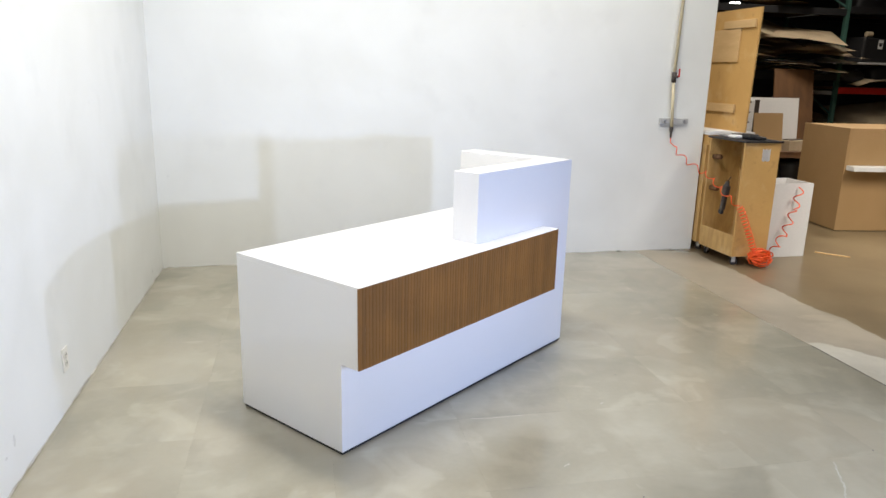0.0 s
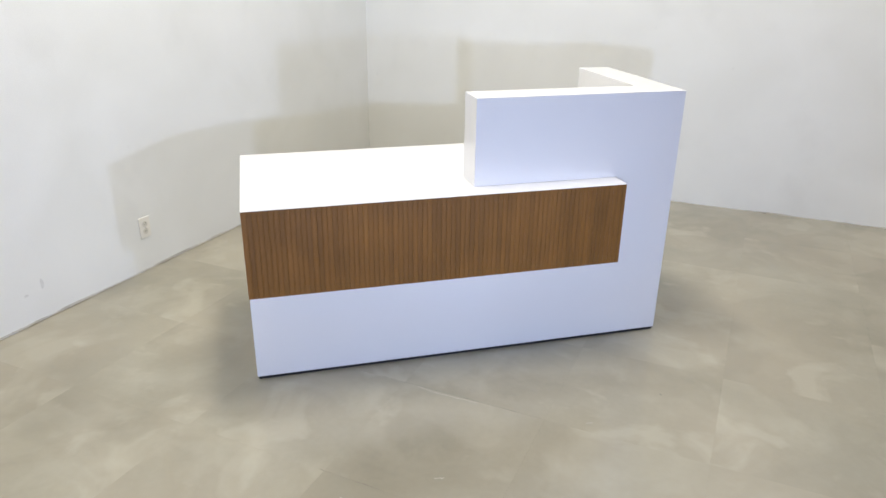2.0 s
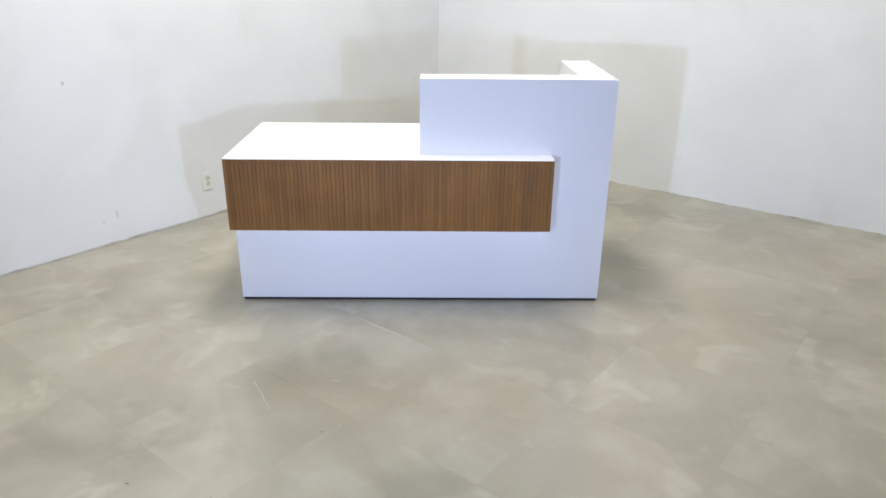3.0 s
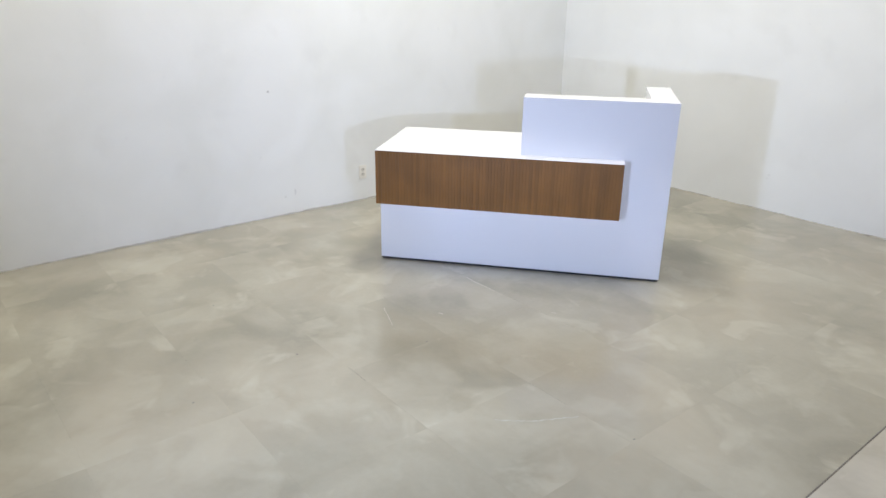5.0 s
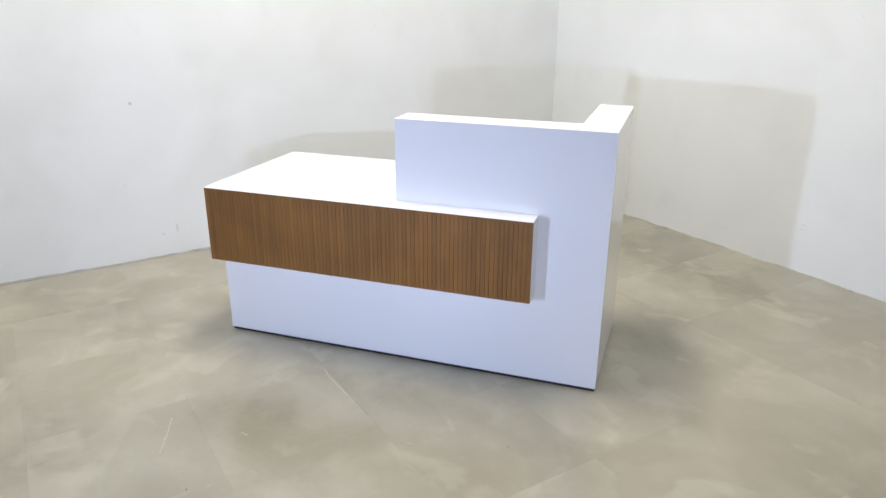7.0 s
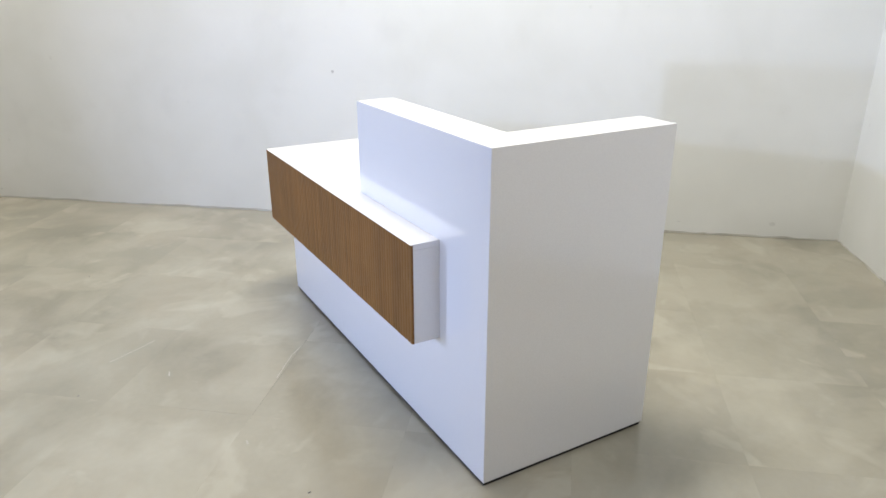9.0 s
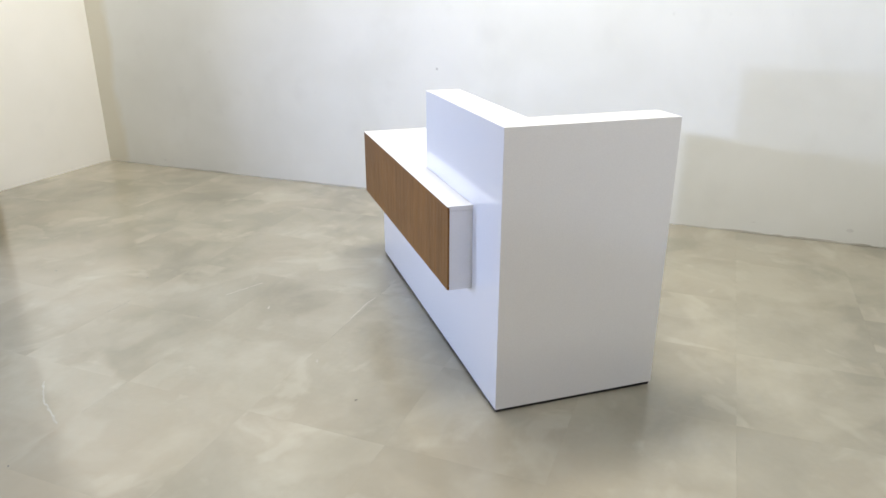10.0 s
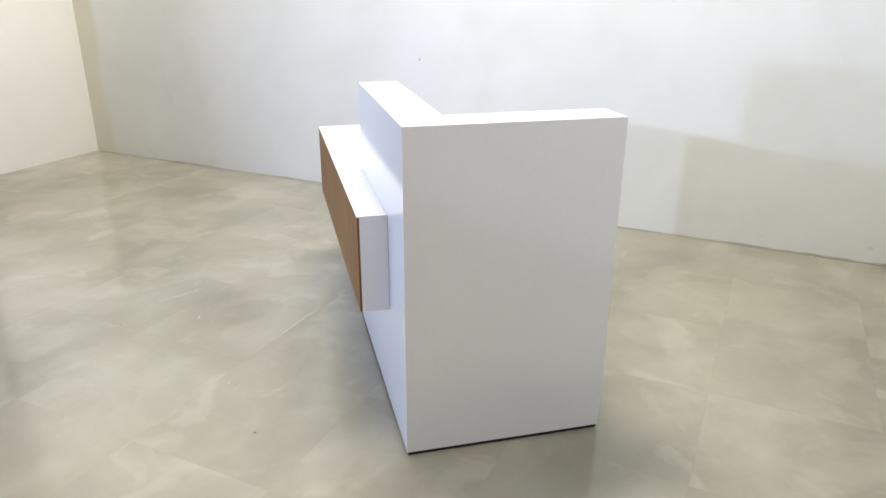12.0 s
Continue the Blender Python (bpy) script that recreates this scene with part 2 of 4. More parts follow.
def concrete(name, light, mid, dark, rough, patch=0.0, smears=1.0):
    """Trowelled, sealed concrete: broad clouds, pale smears and skins of sealer that break off at the joints, fine grain.
    patch: how far the tone of each single piece strays."""
    m = bpy.data.materials.new(name)
    m.use_nodes = True
    nt = m.node_tree
    n, link = nt.nodes, nt.links.new
    b = n["Principled BSDF"]
    geo, info = n.new("ShaderNodeNewGeometry"), n.new("ShaderNodeObjectInfo")
    shift = n.new("ShaderNodeVectorMath")
    shift.operation, shift.inputs[1].default_value = "ADD", (5.3, 2.1, 0)
    link(geo.outputs["Position"], shift.inputs[0])
    world_place = shift.outputs[0]
    jump = n.new("ShaderNodeMath")
    jump.operation, jump.inputs[1].default_value = "MULTIPLY", 70.0 if patch else 0.0
    link(info.outputs["Random"], jump.inputs[0])
    own = n.new("ShaderNodeVectorMath")
    own.operation = "ADD"
    link(world_place, own.inputs[0])
    link(jump.outputs[0], own.inputs[1])
    own_place = own.outputs[0]

    def noise_of(place, scale, detail, distortion, low, high, top, rough_=0.5):
        tex, out = n.new("ShaderNodeTexNoise"), n.new("ShaderNodeMapRange")
        tex.inputs["Scale"].default_value, tex.inputs["Detail"].default_value = scale, detail
        tex.inputs["Distortion"].default_value, tex.inputs["Roughness"].default_value = distortion, rough_
        link(place, tex.inputs["Vector"])
        out.inputs["From Min"].default_value, out.inputs["From Max"].default_value = low, high
        out.inputs["To Max"].default_value = top
        link(tex.outputs["Fac"], out.inputs["Value"])
        return tex.outputs["Fac"], out.outputs[0]

    def math_of(op, p, q):
        node = n.new("ShaderNodeMath")
        node.operation = op
        for socket, v in zip(node.inputs, (p, q)):
            if isinstance(v, float):
                socket.default_value = v
            else:
                link(v, socket)
        return node.outputs[0]

    clouds, _ = noise_of(world_place, 1.5, 6, 0.5, 0, 1, 1)
    ramp = n.new("ShaderNodeValToRGB")
    e = ramp.color_ramp.elements
    e[0].position, e[0].color = 0.30, (*dark, 1)
    e[1].position, e[1].color = 0.72, (*light, 1)
    e.new(0.5).color = (*mid, 1)
    link(clouds, ramp.inputs["Fac"])
    # each piece strays in tone, but only where the trowel left it bare
    tone = n.new("ShaderNodeMapRange")
    tone.inputs["To Min"].default_value, tone.inputs["To Max"].default_value = -patch, patch
    link(info.outputs["Random"], tone.inputs["Value"])
    _, bare = noise_of(world_place, 1.1, 3, 0.3, 0.42, 0.60, 1.0)
    grain, fine = noise_of(world_place, 38, 4, 0, 0, 1, 1)
    value = math_of("ADD", math_of("MULTIPLY", tone.outputs[0], bare), math_of("ADD", math_of("MULTIPLY", fine, 0.10), 0.95))
    hsv = n.new("ShaderNodeHueSaturation")
    link(ramp.outputs[0], hsv.inputs["Color"])
    link(value, hsv.inputs["Value"])
    colour = hsv.outputs[0]
    # pale smears, sealer skins with hard edges (some break off at the joints), thin scrapes, dull dark rubs
    plain, pink = (1.0, 1.0, 1.0), (1.04, 0.985, 0.95)
    layers = ((world_place, 1.0, 3, 0.4, 0.47, 0.66, 0.55, 0.96, pink), (world_place, 3.2, 4, 0.3, 0.55, 0.72, 0.30, 1.20, plain),
              (own_place, 1.6, 4, 0.5, 0.54, 0.60, 0.21, 1.27, plain), (world_place, 2.0, 5, 0.6, 0.55, 0.62, 0.16, 1.28, plain),
              (own_place, 2.7, 4, 0.6, 0.60, 0.67, 0.26, 1.38, plain), (own_place, 1.3, 4, 0.5, 0.54, 0.60, 0.24, 0.66, plain),
              (world_place, 7.0, 3, 0.4, 0.66, 0.76, 0.16, 1.40, plain))
    for place, scale, detail, warp, low, high, top, gain, tint in layers:
        _, mask = noise_of(place, scale, detail, warp, low, high, top * smears)
        mix = n.new("ShaderNodeMix")
        mix.data_type = "RGBA"
        link(mask, mix.inputs["Factor"])
        link(colour, mix.inputs["A"])
        mix.inputs["B"].default_value = (*[v * gain * k for v, k in zip(light, tint)], 1)
        colour = mix.outputs["Result"]
    link(colour, b.inputs["Base Color"])
    rr = n.new("ShaderNodeMapRange")
    rr.inputs["To Min"].default_value, rr.inputs["To Max"].default_value = rough - 0.03, rough + 0.05
    link(clouds, rr.inputs["Value"])
    link(rr.outputs[0], b.inputs["Roughness"])
    bp = n.new("ShaderNodeBump")
    bp.inputs["Strength"].default_value, bp.inputs["Distance"].default_value = 0.05, 0.002
    link(grain, bp.inputs["Height"])
    link(bp.outputs[0], b.inputs["Normal"])
    return m


CONCRETE = concrete("sealed_concrete", (0.384, 0.359, 0.279), (0.321, 0.298, 0.227), (0.253, 0.233, 0.174), 0.19)
TILE = concrete("sealed_floor_tile", (0.384, 0.359, 0.279), (0.321, 0.298, 0.227), (0.253, 0.233, 0.174), 0.19, 0.05)
for m in (CONCRETE, TILE):
    sealer = m.node_tree.nodes["Principled BSDF"].inputs
    sealer["Specular IOR Level"].default_value = 0.35
    sealer["Coat Weight"].default_value, sealer["Coat Roughness"].default_value = 0.5, 0.12
BROWN_CONCRETE = concrete("brown_polished_concrete", (0.215, 0.165, 0.098), (0.178, 0.135, 0.079), (0.14, 0.104, 0.06), 0.3, smears=0.5)
RAW_CONCRETE = concrete("raw_pale_concrete", (0.53, 0.50, 0.42), (0.48, 0.45, 0.37), (0.38, 0.35, 0.28), 0.6, smears=0.7)
BARE_CONCRETE = concrete("bare_pinkish_concrete", (0.395, 0.350, 0.272), (0.335, 0.296, 0.228), (0.27, 0.237, 0.180), 0.36, smears=0.8)


# ---- mesh helpers ----
def add_box(bm, x0, x1, y0, y1, z0, z1, bevel=0.0, m=None):
    vs = bmesh.ops.create_cube(bm, size=1.0)["verts"]
    bmesh.ops.transform(bm, matrix=Matrix.LocRotScale(((x0 + x1) / 2, (y0 + y1) / 2, (z0 + z1) / 2), None, (x1 - x0, y1 - y0, z1 - z0)), verts=vs)
    if bevel:
        edges = list({e for v in vs for e in v.link_edges})
        out = bmesh.ops.bevel(bm, geom=edges, offset=bevel, segments=2, affect="EDGES", profile=0.5)
        vs = list({v for f in out["faces"] for v in f.verts} | {v for v in vs if v.is_valid})
    if m is not None:
        bmesh.ops.transform(bm, matrix=m, verts=vs)
    return vs


def boxed(*args, **kw):
    bm = bmesh.new()
    add_box(bm, *args, **kw)
    return bm


def add_cyl(bm, p0, p1, r0, r1=None, seg=16):
    p0, p1 = Vector(p0), Vector(p1)
    d = p1 - p0
    m = Matrix.Translation((p0 + p1) / 2) @ d.to_track_quat("Z", "Y").to_matrix().to_4x4()
    bmesh.ops.create_cone(bm, cap_ends=True, segments=seg, radius1=r0, radius2=r0 if r1 is None else r1, depth=d.length, matrix=m)
    return bm


def add_tube(bm, pts, r, seg=7):
    """A round tube along a line of points."""
    pts = [Vector(p) for p in pts]
    rings = []
    side = None
    for i, p in enumerate(pts):
        d = (pts[min(i + 1, len(pts) - 1)] - pts[max(i - 1, 0)]).normalized()
        if side is None:
            side = d.orthogonal().normalized()
        side = (side - d * side.dot(d)).normalized()
        up = d.cross(side)
        rings.append([bm.verts.new(p + r * (math.cos(a) * side + math.sin(a) * up)) for a in [2 * math.pi * k / seg for k in range(seg)]])
    for a, b in zip(rings, rings[1:]):
        for k in range(seg):
            bm.faces.new((a[k], a[(k + 1) % seg], b[(k + 1) % seg], b[k]))
    bm.faces.new(rings[0][::-1])
    bm.faces.new(rings[-1])
    return bm


def mesh_of(name, bm, mat, smooth=False):
    me = bpy.data.meshes.new(name)
    bmesh.ops.recalc_face_normals(bm, faces=bm.faces)
    bm.to_mesh(me)
    bm.free()
    me.materials.append(mat)
    if smooth:
        me.shade_smooth()
    return me


def part(name, bm, mat, parent, label="", m=None, smooth=False):
    ob = new(name, mesh_of(name, bm, mat, smooth))
    ob.parent = parent
    if m is not None:
        ob.matrix_local = m
    return tagged(ob, label)


def thing(name, m, label, category, group=""):
    ob = new(name)
    ob.empty_display_size = 0.1
    ob.matrix_world = m
    return tagged(ob, label, category, group)


def solid(name, bm, mat, m, label, category, group="", kind="", smooth=False):
    ob = new(name, mesh_of(name, bm, mat, smooth))
    ob.matrix_world = m
    return tagged(ob, label, category, group, kind)


def structure(name, bm, mat, label, category="", m=None):
    return solid(name, bm, mat, m if m is not None else Matrix(), label, category or name.split("_")[0], kind="structure")


# ---- the bay and the hall round it ----
WALL_H = 4.4
NORTH = pose(0, -0.03, 0, 0, 0, 1.75)
structure("wall_west", boxed(-0.16, 0, -6.76, 0.16, -0.01, WALL_H), WEST_PAINT, "white painted wall with roller marks and scuffs", "wall")
structure("wall_north", boxed(-0.02, 4.775, 0, 0.16, -0.01, WALL_H), PAINT, "white painted wall carrying an air pipe", "wall", NORTH)
structure("wall_south", boxed(-0.02, 1.165, -6.68, -6.60, -0.01, WALL_H), SOUTH_PAINT, "short creamy white wall beside a dark opening", "wall")
structure("door_post", boxed(1.165, 1.190, -6.685, -6.603, -0.004, WALL_H, bevel=0.004), PINE, "bare pine post edging the dark opening", "post")

def slab(name, x0, x1, y0, y1, mat, label, top=0.0, bottom=-0.1):
    return structure(name, boxed(x0, x1, y0, y1, bottom, top), mat, label, "floor")


floor = slab("floor", -0.4, 4.71, -12, 9, CONCRETE, "beige floor of large marbled tiles with tight joints", -0.004)
slab("store_floor", 4.71, 15.2, -12, 9, BROWN_CONCRETE, "brown polished concrete floor of the store")


def ragged_strip(x0, x1, y0, y1, wobble, top, seed, taper=5):
    """A thin sheet between x0 and x1 whose east edge wanders and whose north end tapers."""
    rng = random.Random(seed)
    bm = bmesh.new()
    n, prev, drift = 260, None, 0.0
    for i in range(n + 1):
        y = y1 + (y0 - y1) * i / n
        drift = 0.86 * drift + rng.uniform(-wobble, wobble)
        e = x0 + (x1 - x0) * min(1.0, 0.25 + i / taper) + drift + rng.uniform(-0.2, 0.2) * wobble
        cur = [bm.verts.new(p) for p in ((x0, y, -0.004), (e, y, -0.004), (e - 0.004, y, top), (x0, y, top))]
        if prev:
            for k in range(4):
                bm.faces.new((prev[k], prev[(k + 1) % 4], cur[(k + 1) % 4], cur[k]))
        else:
            bm.faces.new(cur)
        prev = cur
    bm.faces.new(prev[::-1])
    return bm


structure("bare_floor", ragged_strip(4.186, 4.75, -9.0, 0.1, 0.013, 0.0012, 8), BARE_CONCRETE, "bare pinkish concrete with a ragged edge where the tiles end", "floor")
structure("floor_strip", ragged_strip(4.193, 4.47, -9.0, -2.26, 0.020, 0.0024, 5, 14), RAW_CONCRETE, "pale raw concrete patch along the last tiles", "floor")
structure("floor_joint", boxed(4.1855, 4.1918, -9.0, -2.3, -0.0045, 0.0018), JOINT, "dark gap along the last row of tiles", "floor")

# added near-black shell that closes the hall; its ceiling is out of view
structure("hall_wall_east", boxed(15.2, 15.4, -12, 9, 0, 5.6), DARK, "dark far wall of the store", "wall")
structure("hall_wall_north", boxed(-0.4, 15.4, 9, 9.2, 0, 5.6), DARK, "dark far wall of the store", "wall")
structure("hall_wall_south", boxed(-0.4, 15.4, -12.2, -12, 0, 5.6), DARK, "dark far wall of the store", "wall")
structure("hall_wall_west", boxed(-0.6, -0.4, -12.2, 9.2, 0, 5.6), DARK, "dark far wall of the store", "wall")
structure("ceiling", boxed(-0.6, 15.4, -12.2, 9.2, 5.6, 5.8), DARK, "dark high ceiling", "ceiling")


# ---- reception desk ----
def union_of(boxes, bevel=0.0):
    """One closed mesh round several boxes that touch or overlap."""
    axes = [sorted({round(v, 5) for b in boxes for v in (b[2 * k], b[2 * k + 1])}) for k in range(3)]

    def full(i, j, k):
        if min(i, j, k) < 0 or i >= len(axes[0]) - 1 or j >= len(axes[1]) - 1 or k >= len(axes[2]) - 1:
            return False
        c = [(axes[n][q] + axes[n][q + 1]) / 2 for n, q in enumerate((i, j, k))]
        return any(b[0] < c[0] < b[1] and b[2] < c[1] < b[3] and b[4] < c[2] < b[5] for b in boxes)

    bm, verts = bmesh.new(), {}

    def vert(i, j, k):
        if (i, j, k) not in verts:
            verts[i, j, k] = bm.verts.new((axes[0][i], axes[1][j], axes[2][k]))
        return verts[i, j, k]

    for i in range(len(axes[0]) - 1):
        for j in range(len(axes[1]) - 1):
            for k in range(len(axes[2]) - 1):
                if not full(i, j, k):
                    continue
                for n in range(3):
                    for step in (0, 1):
                        o = [i, j, k]
                        o[n] += 1 if step else -1
                        if full(*o):
                            continue
                        p, q = [m for m in range(3) if m != n]
                        ring = []
                        for dp, dq in ((0, 0), (1, 0), (1, 1), (0, 1)):
                            c = [i, j, k]
                            c[n] += step
                            c[p] += dp
                            c[q] += dq
                            ring.append(vert(*c))
                        bm.faces.new(ring)
    bmesh.ops.recalc_face_normals(bm, faces=bm.faces)
    bmesh.ops.dissolve_limit(bm, angle_limit=0.01, verts=bm.verts, edges=bm.edges)
    if bevel:
        sharp = [e for e in bm.edges if e.is_manifold and e.calc_face_angle() > 0.5]
        bmesh.ops.bevel(bm, geom=sharp, offset=bevel, segments=2, affect="EDGES", profile=0.5)
    return bm


def reception_desk():
    L, D, H, h = 1.815, 0.697, 1.118, 0.767
    z0, lip, box_end, low, t = 0.0145, 0.105, 1.532, 0.417, 0.155
    desk = thing("reception_desk", DESK, "glossy white L-shaped reception desk with oak slat front, on concrete", "reception desk")
    b = 0.0012
    part("plinth", boxed(0.006, L - 0.006, 0.006, D - 0.006, 0.0, z0), KICK, desk, "thin black plinth")
    # front wall, raised counter wall and return in one folded shell
    face = -lip + 0.0095
    part("body", union_of([(0.0, L, 0.0, 0.03, z0, h - 0.0202), (0.0, 0.0197, 0.0, D, z0, h - 0.0202), (0.0, 0.0197, face, 0.0, low, h - 0.0202),
                           (0.908, L, 0.0, t, h - 0.0202, H), (L - t, L, 0.0, D, z0, H)], b),
         LAMINATE, desk, "glossy white body with raised counter wall and return")
    part("worktop", union_of([(0.0, box_end, face, -0.0004, h - 0.02, h), (0.0, box_end, -lip + 0.001, face, h - 0.003, h),
                              (0.0, 0.9076, -0.0004, D, h - 0.02, h), (0.9, L - t - 0.0004, t + 0.0004, D, h - 0.02, h)], b), LAMINATE, desk, "wide glossy white worktop")
    box = part("slat_box", union_of([(0.0201, box_end, face, -0.0005, low, h - 0.0204)], b), LAMINATE, desk, "white box carrying the slats")
    part("slat_backing", boxed(0.0006, box_end - 0.0006, face - 0.0034, face - 0.0003, low + 0.0005, h - 0.0035), SLAT_BACK, box, "dark backing board")
    # slats: one mesh, many objects
    count = 80
    pitch = (box_end - 0.002) / count
    bm = bmesh.new()
    w, d, zt = pitch * 0.97, 0.0044, h - low - 0.004
    rim = [(-w / 2, 0), (-w / 2, -d * 0.68), (-w * 0.45, -d * 0.86), (-w * 0.34, -d * 0.96), (-w * 0.18, -d), (w * 0.18, -d), (w * 0.34, -d * 0.96), (w * 0.45, -d * 0.86), (w / 2, -d * 0.68), (w / 2, 0)]
    lo = [bm.verts.new((x, y, 0)) for x, y in rim]
    hi = [bm.verts.new((x, y, zt)) for x, y in rim]
    for i in range(len(rim)):
        k = (i + 1) % len(rim)
        bm.faces.new((lo[i], lo[k], hi[k], hi[i]))
    bm.faces.new(hi)
    bm.faces.new(lo[::-1])
    me = mesh_of("slat", bm, SLAT_WOOD)
    for i in range(count):
        s = new("slat", me)
        s.parent = box
        s.matrix_local = pose(0.001 + (i + 0.5) * pitch, face - 0.0035, low + random.uniform(-0.0004, 0.0004))
    return desk


reception_desk()


# ---- on the walls of the bay ----
def wall_outlet(m):
    o = thing("wall_outlet", m, "ivory double wall socket on the white wall", "socket")
    part("cover_plate", boxed(-0.036, 0.036, 0, 0.0062, -0.058, 0.058, bevel=0.0025), OUTLET, o)
    for z in (-0.02, 0.02):
        face = bmesh.new()
        add_cyl(face, (0, 0.0062, z), (0, 0.009, z), 0.0165, seg=20)
        f = part("socket_face", face, SOCKET, o, "darker ivory socket face")
        for x in (-0.006, 0.006):
            part("slot", boxed(x - 0.0012, x + 0.0012, 0.0091, 0.0096, z - 0.001, z + 0.008), BLACK, f, "dark slot")
    screw = bmesh.new()
    add_cyl(screw, (0, 0.0062, 0), (0, 0.0075, 0), 0.003, seg=10)
    part("screw", screw, STEEL, o)
    return o


wall_outlet(pose(0, -2.475, 0.24, 0, 0, -90))


def air_pipe():
    """Cream pipe down the wall with a valve, a bracket and a hose coupling. Stands in the north wall's frame: y < 0 is before the wall."""
    p = thing("air_pipe", NORTH @ pose(4.44, 0, 0), "cream air pipe clamped to the white wall, with valve", "pipe")
    bm = bmesh.new()
    add_cyl(bm, (0.015, -0.045, WALL_H), (-0.050, -0.045, 1.63), 0.0135)
    add_cyl(bm, (-0.050, -0.045, 1.57), (-0.024, -0.045, 1.16), 0.0135)
    part("pipe", bm, CREAM, p, smooth=True)
    bm = bmesh.new()
    add_cyl(bm, (-0.050, -0.045, 1.64), (-0.050, -0.045, 1.55), 0.021, seg=12)
    add_cyl(bm, (-0.050, -0.045, 1.60), (-0.038, -0.085, 1.60), 0.012, seg=10)
    valve = part("valve", bm, TOOL, p, "dark metal ball valve", smooth=True)
    part("lever", boxed(-0.036, -0.024, -0.096, -0.086, 1.595, 1.67, bevel=0.003), RED, valve, "red lever")
    bm = boxed(-0.135, 0.145, -0.03, -0.001, 1.185, 1.235, bevel=0.004)
    br = part("bracket", bm, GALV, p, "galvanised steel bracket")
    for x in (-0.09, 0.10):
        bm = bmesh.new()
        add_cyl(bm, (x, -0.030, 1.21), (x, -0.040, 1.21), 0.012, seg=6)
        part("bolt", bm, STEEL, br)
    bm = bmesh.new()
    add_cyl(bm, (-0.024, -0.045, 1.16), (-0.026, -0.047, 1.12), 0.017, seg=8)
    add_cyl(bm, (-0.026, -0.047, 1.12), (-0.028, -0.050, 1.06), 0.012, 0.008, seg=12)
    part("coupling", bm, TOOL, p, "dark hose coupling")
    return p


air_pipe()


# ---- beside the bay: carts, boards, boxes ----
def caster(parent, x, y, turn, z_top=0.085):
    fork = bmesh.new()
    add_box(fork, -0.018, 0.018, -0.02, 0.02, z_top - 0.006, z_top)
    add_box(fork, -0.016, -0.012, -0.012, 0.02, 0.028, z_top - 0.006)
    add_box(fork, 0.012, 0.016, -0.012, 0.02, 0.028, z_top - 0.006)
    f = part("caster", fork, GALV, parent, "dull zinc swivel caster", pose(x, y, 0, 0, 0, turn))
    wheel = bmesh.new()
    add_cyl(wheel, (-0.011, 0.008, 0.032), (0.011, 0.008, 0.032), 0.032, seg=20)
    part("wheel", wheel, BLACK, f, "black rubber wheel", smooth=False)


def tool_cart():
    c = thing("tool_cart", pose(4.765, -0.02, 0, 0, 0, -88.0), "plywood tool cart on casters with a black top, open front", "cart")
    W, D, z0, z1, t = 0.505, 0.345, 0.085, 1.075, 0.018
    part("side_panel", boxed(0, t, 0, D, z0, z1, bevel=0.001), BIRCH, c)
    part("side_panel", boxed(W - t, W, 0, D, z0, z1, bevel=0.001), MDF, c)
    part("back_panel", boxed(t + 0.0005, W - t - 0.0005, D - t, D, z0, z1), BIRCH, c)
    part("bottom", boxed(t + 0.0005, W - t - 0.0005, 0.0, D - t - 0.0005, z0, z0 + t), BIRCH, c)
    part("front_lip", boxed(t + 0.0005, W - t - 0.0005, 0, t, z0 + t + 0.0005, 0.27, bevel=0.001), BIRCH, c)
    part("top", boxed(-0.012, W + 0.02, -0.015, D + 0.015, z1, z1 + 0.016, bevel=0.003), BLACK, c, "black rubber top")
    for z in (0.905, 0.62):
        bm = bmesh.new()
        add_cyl(bm, (t, 0.05, z), (0.13, 0.035, z + 0.008), 0.021, 0.024, seg=14)
        part("peg", bm, RUST, c, "brown wooden peg", smooth=True)
    bm = bmesh.new()
    n = 5
    grid = [[bm.verts.new((W + 0.002 + 0.004 * (i == n - 1), 0.172 + 0.075 * i / (n - 1), 0.925 + 0.1 * k / 3 - 0.01 * (i % 2))) for k in range(4)] for i in range(n)]
    for i in range(n - 1):
        for k in range(3):
            bm.faces.new((grid[i][k], grid[i + 1][k], grid[i + 1][k + 1], grid[i][k + 1]))
    bmesh.ops.solidify(bm, geom=bm.faces[:], thickness=0.0006)
    part("paper_note", bm, PAPER, c, "torn white paper note")
    for x, y, a in ((0.05, 0.06, 25), (W - 0.05, 0.05, -20), (0.05, D - 0.05, 60), (W - 0.05, D - 0.05, 10)):
        caster(c, x, y, a, z0)
    return c


CART = pose(4.765, -0.02, 0, 0, 0, -88.0)
tool_cart()


def air_nailer(m):
    n = thing("air_nailer", m, "dark worn air nailer hung on the plywood cart", "tool")
    bm = boxed(-0.028, 0.028, -0.05, 0.0, 0.0, 0.10, bevel=0.012)
    add_cyl(bm, (0, -0.028, 0.10), (0, -0.028, 0.135), 0.022, 0.016, seg=14)
    part("body", bm, TOOL, n)
    part("grip", boxed(-0.018, 0.018, -0.045, -0.005, -0.13, 0.0, bevel=0.01), TOOL, n)
    part("magazine", boxed(-0.03, 0.012, -0.04, -0.01, -0.165, -0.13, bevel=0.006), BLACK, n)
    bm = bmesh.new()
    add_tube(bm, [(0.0, -0.03, 0.13), (0.01, -0.02, 0.16), (0.0, -0.004, 0.17)], 0.004)
    part("hook", bm, TOOL, n)


air_nailer(CART @ pose(0.362, -0.012, 0.60, 0, 8, 0))


